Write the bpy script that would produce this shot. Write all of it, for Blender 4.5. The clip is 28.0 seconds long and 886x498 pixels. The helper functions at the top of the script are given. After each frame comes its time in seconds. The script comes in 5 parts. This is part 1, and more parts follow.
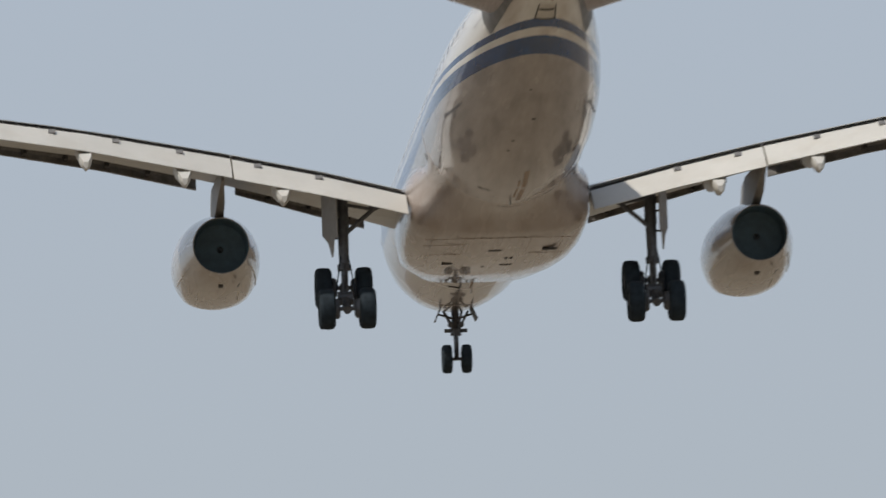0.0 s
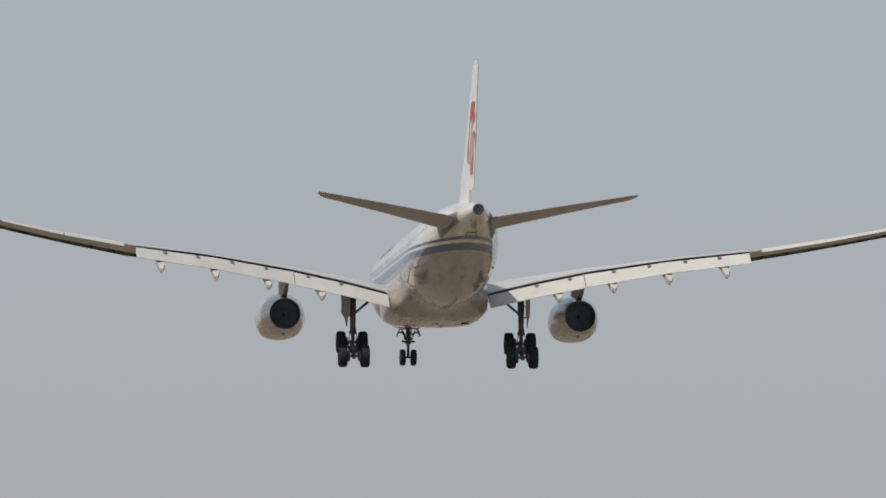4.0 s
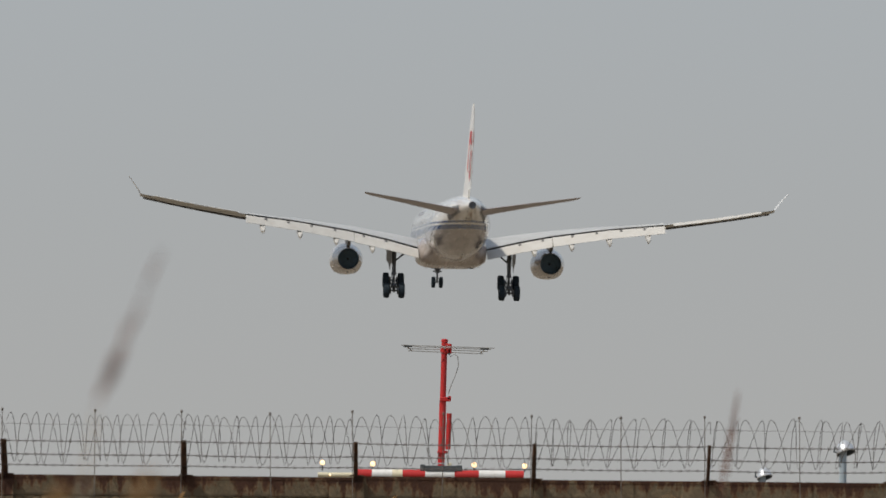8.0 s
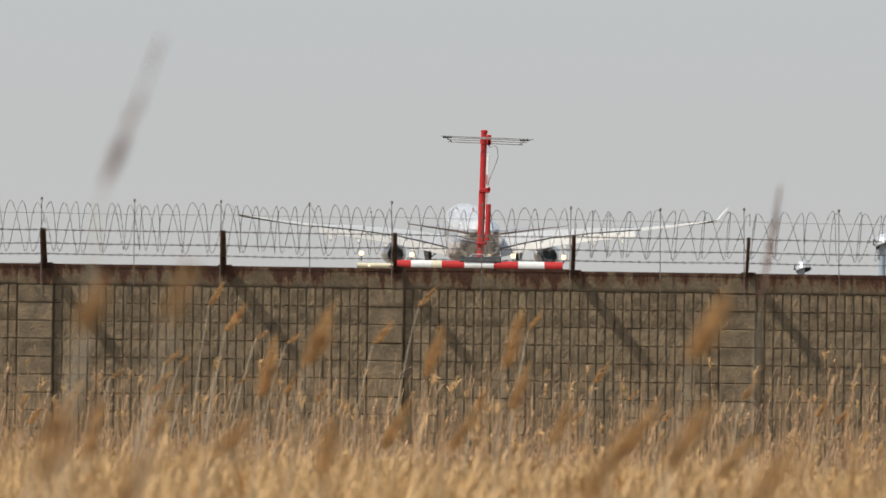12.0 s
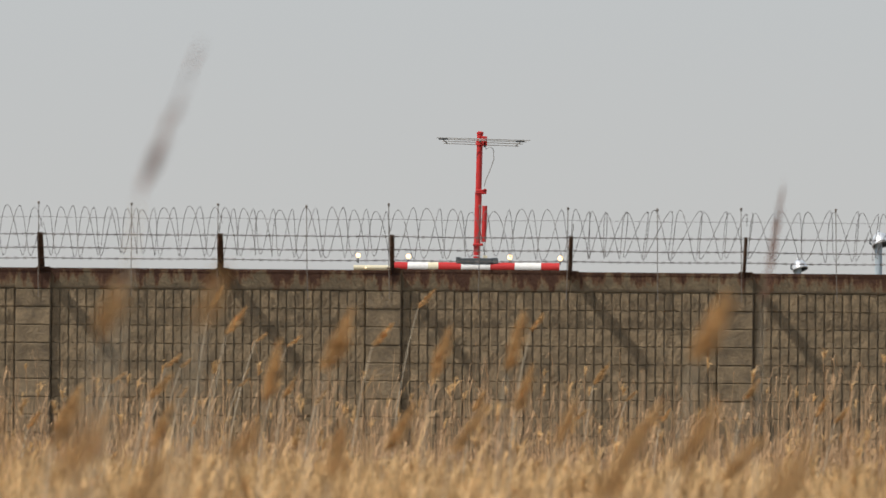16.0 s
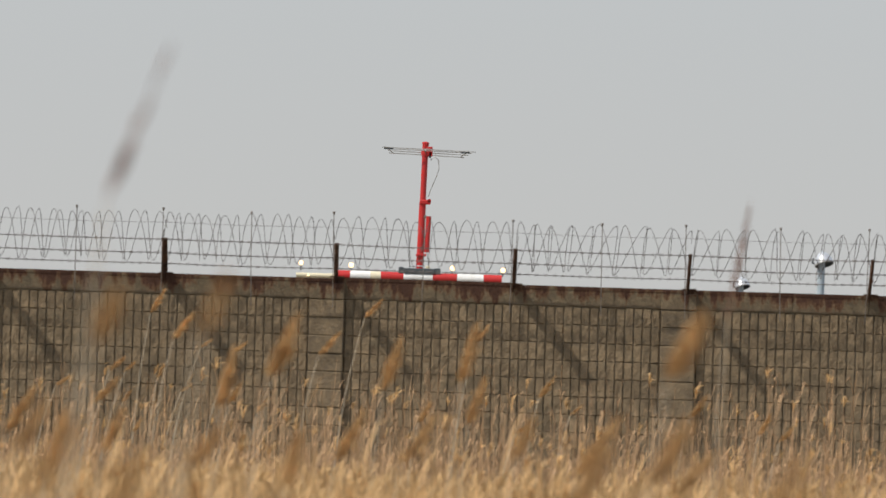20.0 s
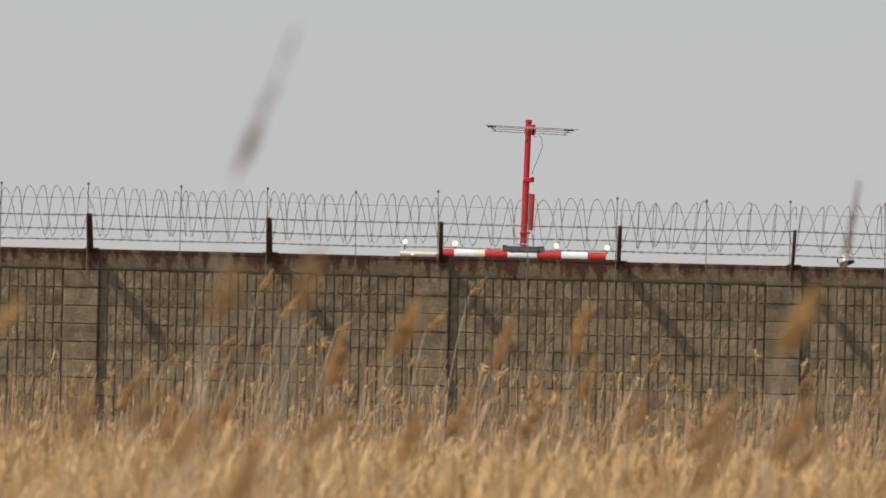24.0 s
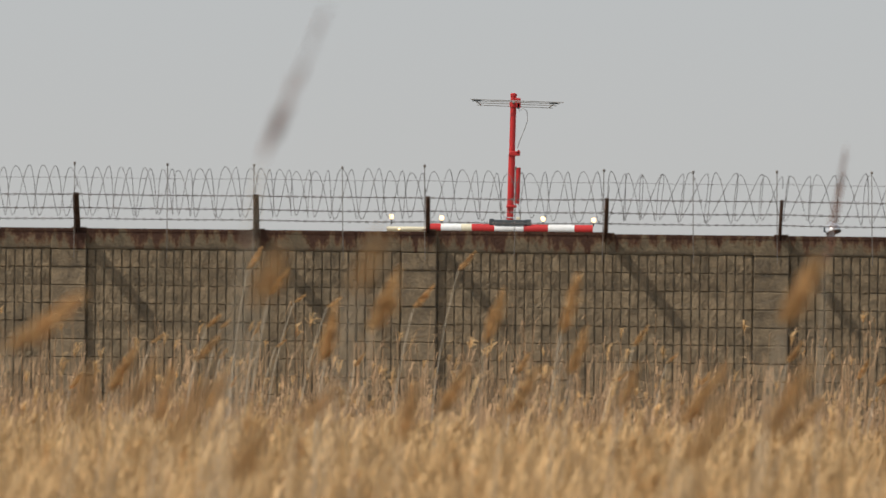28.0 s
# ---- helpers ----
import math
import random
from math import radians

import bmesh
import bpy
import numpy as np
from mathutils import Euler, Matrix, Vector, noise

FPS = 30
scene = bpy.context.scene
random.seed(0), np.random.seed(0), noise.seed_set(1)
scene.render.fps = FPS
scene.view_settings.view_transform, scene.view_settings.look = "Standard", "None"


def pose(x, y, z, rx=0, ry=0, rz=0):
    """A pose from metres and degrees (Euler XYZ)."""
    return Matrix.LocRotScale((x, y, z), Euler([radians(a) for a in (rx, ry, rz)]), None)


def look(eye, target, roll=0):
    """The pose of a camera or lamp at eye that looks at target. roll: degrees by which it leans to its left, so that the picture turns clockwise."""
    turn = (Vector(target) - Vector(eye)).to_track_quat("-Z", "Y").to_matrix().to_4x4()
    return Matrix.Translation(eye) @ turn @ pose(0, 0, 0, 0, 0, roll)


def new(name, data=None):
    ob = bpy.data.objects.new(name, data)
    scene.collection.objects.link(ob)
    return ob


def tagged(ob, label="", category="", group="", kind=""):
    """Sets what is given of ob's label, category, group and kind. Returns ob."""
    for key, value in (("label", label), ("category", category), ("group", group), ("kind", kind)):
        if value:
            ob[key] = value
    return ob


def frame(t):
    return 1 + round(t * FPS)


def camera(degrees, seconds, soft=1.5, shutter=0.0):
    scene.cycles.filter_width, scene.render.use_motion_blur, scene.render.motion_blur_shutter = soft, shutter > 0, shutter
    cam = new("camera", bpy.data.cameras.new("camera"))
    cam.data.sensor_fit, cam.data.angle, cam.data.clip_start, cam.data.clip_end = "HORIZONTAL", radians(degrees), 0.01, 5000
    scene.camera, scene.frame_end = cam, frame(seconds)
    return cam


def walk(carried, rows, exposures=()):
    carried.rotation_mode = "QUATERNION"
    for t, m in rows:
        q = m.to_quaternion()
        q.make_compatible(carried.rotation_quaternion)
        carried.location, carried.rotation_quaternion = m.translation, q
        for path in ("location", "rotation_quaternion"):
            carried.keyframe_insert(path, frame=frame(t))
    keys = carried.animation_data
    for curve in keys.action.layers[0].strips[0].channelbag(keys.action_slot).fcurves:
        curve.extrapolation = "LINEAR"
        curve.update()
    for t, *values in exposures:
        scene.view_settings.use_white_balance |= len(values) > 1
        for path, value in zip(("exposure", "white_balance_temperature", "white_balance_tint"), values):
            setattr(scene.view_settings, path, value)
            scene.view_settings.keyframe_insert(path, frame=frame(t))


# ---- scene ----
# The lens is a long telephoto; the eye stands 1.9 m above the reed field.
cam = camera(5.15, 28.0, soft=1.4, shutter=0.4)
cam.data.dof.use_dof = True
cam.data.dof.focus_distance = 260.0
cam.data.dof.aperture_fstop = 10.0
walk(cam, [
    (0.0, pose(0.0000, 0, 1.9, 99.4806, 1.7340, -0.2802)),
    (0.5, pose(0.0000, 0, 1.9, 98.4375, 0.3886, -0.6236)),
    (1.0, pose(0.0000, 0, 1.9, 97.5440, 0.3556, -0.4214)),
    (1.5, pose(0.0000, 0, 1.9, 96.8733, -0.1604, -0.5422)),
    (2.0, pose(0.0000, 0, 1.9, 96.4383, -0.3391, -0.4546)),
    (2.5, pose(0.0000, 0, 1.9, 95.8345, -0.4018, -0.5751)),
    (3.0, pose(0.0000, 0, 1.9, 95.1893, 0.1435, -0.5311)),
    (3.5, pose(0.0000, 0, 1.9, 94.6400, 0.3633, -0.4151)),
    (4.0, pose(0.0000, 0, 1.9, 94.1928, 0.1495, -0.4305)),
    (4.5, pose(0.0000, 0, 1.9, 93.7953, -0.0646, -0.4467)),
    (5.0, pose(0.0000, 0, 1.9, 93.4397, -0.2788, -0.4635)),
    (5.5, pose(0.0000, 0, 1.9, 93.1199, -0.4931, -0.4809)),
    (6.0, pose(0.0000, 0, 1.9, 92.6849, -0.5743, -0.4616)),
    (6.5, pose(0.0000, 0, 1.9, 92.3619, -0.8924, -0.2696)),
    (7.0, pose(0.0000, 0, 1.9, 92.0666, -0.9161, -0.2039)),
    (7.5, pose(0.0000, 0, 1.9, 91.8188, -0.5671, -0.2059)),
    (8.0, pose(0.0000, 0, 1.9, 91.6800, -0.5529, -0.1773)),
    (8.5, pose(0.0000, 0, 1.9, 91.4899, -0.6657, -0.1596)),
    (9.0, pose(0.0000, 0, 1.9, 91.2696, -0.7477, -0.0960)),
    (9.5, pose(0.0000, 0, 1.9, 91.0720, -0.8337, -0.0873)),
    (10.0, pose(0.0000, 0, 1.9, 90.8155, -0.7841, -0.0750)),
    (10.5, pose(0.0000, 0, 1.9, 90.5761, -0.7793, -0.0448)),
    (11.0, pose(0.0000, 0, 1.9, 90.4269, -0.9227, -0.0071)),
    (11.5, pose(-0.0017, 0, 1.9, 90.4926, -0.9013, 0.0579)),
    (12.0, pose(-0.0033, 0, 1.9, 90.4618, -0.7861, 0.0476)),
    (12.5, pose(-0.0083, 0, 1.9, 90.3603, -0.6928, 0.0538)),
    (14.5, pose(-0.0284, 0, 1.9, 90.2997, -1.3020, 0.1667)),
    (15.0, pose(-0.0333, 0, 1.9, 90.2548, -1.4315, -0.0226)),
    (15.5, pose(-0.0353, 0, 1.9, 90.3004, -0.7656, -0.0201)),
    (16.0, pose(-0.0373, 0, 1.9, 90.4718, -0.4362, 0.0204)),
    (16.5, pose(-0.0392, 0, 1.9, 90.3443, -0.4565, 0.0472)),
    (17.0, pose(-0.0411, 0, 1.9, 90.2579, -0.5297, -0.0963)),
    (17.5, pose(-0.0472, 0, 1.9, 90.2327, -1.0166, -0.1827)),
    (18.0, pose(-0.0534, 0, 1.9, 90.2418, -1.1529, -0.4289)),
    (18.5, pose(-0.0595, 0, 1.9, 90.4068, -1.4417, -0.4705)),
    (19.0, pose(-0.0753, 0, 1.9, 90.6324, -1.3331, -0.4337)),
    (19.5, pose(-0.0912, 0, 1.9, 90.6382, -1.7894, -0.6270)),
    (20.0, pose(-0.1070, 0, 1.9, 90.5373, -1.7902, -0.3435)),
    (20.5, pose(-0.1113, 0, 1.9, 90.4459, -1.9758, -0.3068)),
    (21.0, pose(-0.1156, 0, 1.9, 90.4039, -1.5849, -0.2160)),
    (21.5, pose(-0.1199, 0, 1.9, 90.4386, -1.4181, -0.2536)),
    (22.0, pose(-0.1242, 0, 1.9, 90.4891, -1.6697, -0.0100)),
    (22.5, pose(-0.1282, 0, 1.9, 90.5326, -1.5379, 0.1008)),
    (24.5, pose(-0.1440, 0, 1.9, 90.3315, -1.3280, 0.2607)),
    (25.0, pose(-0.1480, 0, 1.9, 90.2986, -1.1627, 0.2662)),
    (25.5, pose(-0.1500, 0, 1.9, 90.3107, -0.9259, 0.3798)),
    (26.0, pose(-0.1520, 0, 1.9, 90.3312, -0.9514, 0.3225)),
    (26.5, pose(-0.1540, 0, 1.9, 90.3194, -0.6638, 0.1150)),
    (27.0, pose(-0.1560, 0, 1.9, 90.3149, -0.7960, 0.1382)),
    (27.5, pose(-0.1580, 0, 1.9, 90.2809, -0.6989, 0.2407)),
    (28.0, pose(-0.1600, 0, 1.9, 90.2464, -0.6111, 0.1769)),
], exposures=[(0, -0.15), (3, -0.2), (7, -0.22), (8, -0.22), (9, -0.27), (10, -0.23), (11, 0.1), (12.5, 0.2), (22.5, 0.2), (25, 0.16), (27, 0.15), (28, 0.12)])

# ---- world and sun ----
SUN_TO = Vector((-172, -100, 268)).normalized()
world = bpy.data.worlds.new("hazy_sky")
scene.world = world
world.use_nodes = True
wn, wl = world.node_tree.nodes, world.node_tree.links
sky = wn.new("ShaderNodeTexSky")
sky.sky_type = "NISHITA"
sky.sun_disc = False
sky.sun_elevation = math.asin(SUN_TO.z)
sky.sun_rotation = math.atan2(SUN_TO.x, SUN_TO.y)
sky.air_density, sky.dust_density, sky.ozone_density = 1.0, 1.5, 1.0
# a pale haze lies over the sky, thick at the horizon and thin overhead
hue = wn.new("ShaderNodeHueSaturation")
hue.inputs["Saturation"].default_value = 0.7
hue.inputs["Value"].default_value = 0.10
wl.new(sky.outputs["Color"], hue.inputs["Color"])
ray_way = wn.new("ShaderNodeTexCoord")
split = wn.new("ShaderNodeSeparateXYZ")
wl.new(ray_way.outputs["Generated"], split.inputs["Vector"])
ramp = wn.new("ShaderNodeValToRGB")
wl.new(split.outputs["Z"], ramp.inputs["Fac"])
ramp.color_ramp.elements[0].position, ramp.color_ramp.elements[0].color = 0.0, (0.468, 0.467, 0.457, 1)
ramp.color_ramp.elements[1].position, ramp.color_ramp.elements[1].color = 0.2, (0.468, 0.54, 0.635, 1)
for at_z, tint in ((0.03, (0.456, 0.471, 0.475, 1)), (0.09, (0.46, 0.51, 0.55, 1))):
    ramp.color_ramp.elements.new(at_z).color = tint
thin = wn.new("ShaderNodeMapRange")
wl.new(split.outputs["Z"], thin.inputs["Value"])
for key, value in (("From Min", 0.15), ("From Max", 0.8), ("To Min", 1.0), ("To Max", 0.35)):
    thin.inputs[key].default_value = value
veil = wn.new("ShaderNodeMix")
veil.data_type = "RGBA"
wl.new(thin.outputs["Result"], veil.inputs["Factor"])
wl.new(hue.outputs["Color"], veil.inputs["A"])
wl.new(ramp.outputs["Color"], veil.inputs["B"])
wl.new(veil.outputs["Result"], wn["Background"].inputs["Color"])
wn["Background"].inputs["Strength"].default_value = 1.0

sun = new("sun", bpy.data.lights.new("sun", "SUN"))
sun.data.energy = 3.5
sun.data.angle = radians(1.3)
sun.data.color = (1.0, 0.94, 0.85)
sun.matrix_world = look(SUN_TO * 300, (0, 0, 0))


# ---- mesh and material helpers ----
class Shape:
    """Vertices and faces gathered for one mesh; each face may have a material slot."""

    def __init__(self):
        self.v, self.f, self.m = [], [], []

    def add(self, verts, faces, slot=0):
        n = len(self.v)
        self.v += [tuple(p) for p in verts]
        self.f += [tuple(i + n for i in q) for q in faces]
        self.m += [slot] * len(faces)
        return self

    def box(self, c, s, turn=None, slot=0, bevel=0.0):
        b = bevel
        pts = []
        hx, hy, hz = s[0] / 2, s[1] / 2, s[2] / 2
        if b <= 0:
            pts = [Vector((x, y, z)) for z in (-hz, hz) for x, y in ((-hx, -hy), (hx, -hy), (hx, hy), (-hx, hy))]
            faces = [(0, 3, 2, 1), (4, 5, 6, 7), (0, 1, 5, 4), (1, 2, 6, 5), (2, 3, 7, 6), (3, 0, 4, 7)]
        else:
            rings = []
            for z, k in ((-hz, b), (-hz + b, 0), (hz - b, 0), (hz, b)):
                rings.append([Vector((x, y, z)) for x, y in ((-hx + k, -hy + b + k * 0.2), (-hx + b + k * 0.2, -hy + k), (hx - b - k * 0.2, -hy + k), (hx - k, -hy + b + k * 0.2),
                                                            (hx - k, hy - b - k * 0.2), (hx - b - k * 0.2, hy - k), (-hx + b + k * 0.2, hy - k), (-hx + k, hy - b - k * 0.2))])
            pts = [p for r in rings for p in r]
            faces = [tuple(range(7, -1, -1)), tuple(range(24, 32))]
            for r in range(3):
                faces += [(r * 8 + i, r * 8 + (i + 1) % 8, r * 8 + 8 + (i + 1) % 8, r * 8 + 8 + i) for i in range(8)]
        if turn is not None:
            pts = [turn @ p for p in pts]
        return self.add([p + Vector(c) for p in pts], faces, slot)

    def loft(self, rings, closed=True, caps=True, slot=0):
        n = len(rings[0])
        faces = []
        for r in range(len(rings) - 1):
            for i in range(n if closed else n - 1):
                j = (i + 1) % n
                faces.append((r * n + i, r * n + j, r * n + n + j, r * n + n + i))
        if caps:
            faces += [tuple(range(n - 1, -1, -1)), tuple(range((len(rings) - 1) * n, len(rings) * n))]
        return self.add([p for r in rings for p in r], faces, slot)

    def tube(self, path, radius, seg=10, caps=True, slot=0):
        path = [Vector(p) for p in path]
        rad = radius if isinstance(radius, (list, tuple)) else [radius] * len(path)
        rings = []
        ref = None
        for i, p in enumerate(path):
            d = (path[min(i + 1, len(path) - 1)] - path[max(i - 1, 0)]).normalized()
            if ref is None:
                ref = Vector((0, 0, 1)) if abs(d.z) < 0.9 else Vector((1, 0, 0))
            a = (ref - d * ref.dot(d)).normalized()
            ref = a
            b = d.cross(a)
            rings.append([p + (a * math.cos(2 * math.pi * k / seg) + b * math.sin(2 * math.pi * k / seg)) * rad[i] for k in range(seg)])
        return self.loft(rings, True, caps, slot)

    def turned(self, centre, axis, profile, seg=24, slot=0, caps=False):
        """A body of revolution about axis through centre: profile of (along, radius)."""
        axis = Vector(axis).normalized()
        a = axis.orthogonal().normalized()
        b = axis.cross(a)
        rings = [[Vector(centre) + axis * h + (a * math.cos(2 * math.pi * k / seg) + b * math.sin(2 * math.pi * k / seg)) * r for k in range(seg)] for h, r in profile]
        return self.loft(rings, True, caps, slot)


def part(name, shape, material, parent=None, label="", smooth=True, edge=35):
    mesh = bpy.data.meshes.new(name)
    mesh.from_pydata([tuple(p) for p in shape.v], [], shape.f)
    for m in (material if isinstance(material, (list, tuple)) else [material]):
        mesh.materials.append(m)
    if any(shape.m):
        mesh.polygons.foreach_set("material_index", shape.m)
    mesh.update()
    if smooth:
        mesh.shade_smooth()
        mesh.set_sharp_from_angle(angle=radians(edge))
    ob = new(name, mesh)
    if parent is not None:
        ob.parent = parent
    if label:
        ob["label"] = label
    return ob


def empty(name, at=(0, 0, 0)):
    ob = new(name)
    ob.location = at
    ob.empty_display_size = 0.3
    return ob


def material(name, base, rough=0.6, metal=0.0, spread=0.12, scale=4.0, fine=40.0, bump=0.0, coat=0.0, dirt=None, dirt_amount=0.0, island=0.0, per_object=0.0, stretch=(1, 1, 1), transmit=0.0, dirt_span=(0.48, 0.75), coat_rough=0.12, coat_ior=1.5, gloss=0.5):
    """A procedural surface: the base colour varied at two scales, with dirt, relief and variation from piece to piece."""
    mat = bpy.data.materials.new(name)
    mat.use_nodes = True
    n, l = mat.node_tree.nodes, mat.node_tree.links
    b = n["Principled BSDF"]
    b.inputs["Roughness"].default_value = rough
    b.inputs["Metallic"].default_value = metal
    b.inputs["Coat Weight"].default_value = coat
    b.inputs["Coat Roughness"].default_value = coat_rough
    b.inputs["Coat IOR"].default_value = coat_ior
    b.inputs["Specular IOR Level"].default_value = gloss
    co = n.new("ShaderNodeTexCoord")
    mp = n.new("ShaderNodeMapping")
    mp.inputs["Scale"].default_value = stretch
    where = co.outputs["Object"]
    if per_object:
        own = n.new("ShaderNodeObjectInfo")
        shift = n.new("ShaderNodeVectorMath")
        shift.operation = "MULTIPLY_ADD"
        shift.inputs[1].default_value = (37.0, 53.0, 71.0)
        l.new(own.outputs["Random"], shift.inputs[0])
        l.new(where, shift.inputs[2])
        where = shift.outputs["Vector"]
    l.new(where, mp.inputs["Vector"])

    def noise_tex(s, detail=4.0):
        t = n.new("ShaderNodeTexNoise")
        t.inputs["Scale"].default_value = s
        t.inputs["Detail"].default_value = detail
        l.new(mp.outputs["Vector"], t.inputs["Vector"])
        return t.outputs["Fac"]

    def mix(kind, fac, a, c):
        m = n.new("ShaderNodeMix")
        m.data_type, m.blend_type = "RGBA", kind
        for sock, val in ((m.inputs["Factor"], fac), (m.inputs["A"], a), (m.inputs["B"], c)):
            if hasattr(val, "is_linked"):
                l.new(val, sock)
            elif isinstance(val, (tuple, list)):
                sock.default_value = (*val[:3], 1)
            else:
                sock.default_value = val
        return m.outputs["Result"]

    def span(value, lo, hi, to0, to1):
        m = n.new("ShaderNodeMapRange")
        l.new(value, m.inputs["Value"])
        for k, x in zip(("From Min", "From Max", "To Min", "To Max"), (lo, hi, to0, to1)):
            m.inputs[k].default_value = x
        return m.outputs["Result"]

    big, small = noise_tex(scale), noise_tex(fine, 6.0)
    dark = [c * (1 - spread) for c in base]
    light = [min(1, c * (1 + spread)) for c in base]
    col = mix("MIX", span(big, 0.3, 0.7, 0, 1), dark, light)
    grain = span(small, 0.3, 0.7, 1 - spread * 0.8, 1 + spread * 0.5)
    col = mix("MULTIPLY", 1.0, col, grain)
    for amount, node, out in ((island, "ShaderNodeNewGeometry", "Random Per Island"), (per_object, "ShaderNodeObjectInfo", "Random")):
        if amount:
            info = n.new(node)
            col = mix("MULTIPLY", 1.0, col, span(info.outputs[out], 0, 1, 1 - amount, 1 + amount * 0.6))
    if dirt:
        col = mix("MIX", span(noise_tex(scale * 1.7, 8.0), *dirt_span, 0, dirt_amount), col, dirt)
    l.new(col, b.inputs["Base Color"])
    l.new(span(small, 0.3, 0.7, max(0.02, rough - 0.08), min(1, rough + 0.1)), b.inputs["Roughness"])
    if bump:
        bp = n.new("ShaderNodeBump")
        bp.inputs["Strength"].default_value = 0.7
        bp.inputs["Distance"].default_value = bump
        l.new(small, bp.inputs["Height"])
        l.new(bp.outputs["Normal"], b.inputs["Normal"])
    if transmit:
        tr = n.new("ShaderNodeBsdfTranslucent")
        l.new(col, tr.inputs["Color"])
        ms = n.new("ShaderNodeMixShader")
        ms.inputs["Fac"].default_value = transmit
        l.new(b.outputs["BSDF"], ms.inputs[1])
        l.new(tr.outputs["BSDF"], ms.inputs[2])
        l.new(ms.outputs["Shader"], n["Material Output"].inputs["Surface"])
    return mat


def glow(name, colour, strength):
    mat = bpy.data.materials.new(name)
    mat.use_nodes = True
    b = mat.node_tree.nodes["Principled BSDF"]
    b.inputs["Base Color"].default_value = (*colour, 1)
    b.inputs["Emission Color"].default_value = (*colour, 1)
    b.inputs["Emission Strength"].default_value = strength
    return mat


def banded(mat, bands):
    """Paint bands (lowest, highest, colour, slant of the lower edge, slant of the upper edge) by height along the object's z over the material's base colour, with faint streaks."""
    n, l = mat.node_tree.nodes, mat.node_tree.links
    sock = n["Principled BSDF"].inputs["Base Color"]
    col = sock.links[0].from_socket
    co = n.new("ShaderNodeTexCoord")
    sep = n.new("ShaderNodeSeparateXYZ")
    l.new(co.outputs["Object"], sep.inputs["Vector"])
    mp, streaks, grade = n.new("ShaderNodeMapping"), n.new("ShaderNodeTexNoise"), n.new("ShaderNodeMapRange")
    mp.inputs["Scale"].default_value = (1.7, 0.1, 1.7)
    streaks.inputs["Scale"].default_value, streaks.inputs["Detail"].default_value = 1.3, 6.0
    l.new(co.outputs["Object"], mp.inputs["Vector"]), l.new(mp.outputs["Vector"], streaks.inputs["Vector"]), l.new(streaks.outputs["Fac"], grade.inputs["Value"])
    for key, value in (("From Min", 0.3), ("From Max", 0.7), ("To Min", 0.72), ("To Max", 1.12)):
        grade.inputs[key].default_value = value

    def edge(kind, slant, limit):
        lean, test = n.new("ShaderNodeMath"), n.new("ShaderNodeMath")
        lean.operation, test.operation = "MULTIPLY_ADD", kind
        l.new(sep.outputs["Y"], lean.inputs[0]), l.new(sep.outputs["Z"], lean.inputs[2])
        lean.inputs[1].default_value, test.inputs[1].default_value = slant, limit
        l.new(lean.outputs[0], test.inputs[0])
        return test.outputs[0]

    for lo, hi, c, slant, top_slant in bands:
        both, tone, m = n.new("ShaderNodeMath"), n.new("ShaderNodeMix"), n.new("ShaderNodeMix")
        both.operation = "MULTIPLY"
        l.new(edge("GREATER_THAN", slant, lo), both.inputs[0]), l.new(edge("LESS_THAN", top_slant, hi), both.inputs[1])
        tone.data_type, tone.blend_type, m.data_type = "RGBA", "MULTIPLY", "RGBA"
        tone.inputs["Factor"].default_value, tone.inputs["A"].default_value = 1.0, (*c, 1)
        l.new(grade.outputs["Result"], tone.inputs["B"])
        l.new(both.outputs[0], m.inputs["Factor"]), l.new(col, m.inputs["A"]), l.new(tone.outputs["Result"], m.inputs["B"])
        col = m.outputs["Result"]
    l.new(col, sock)
    return mat


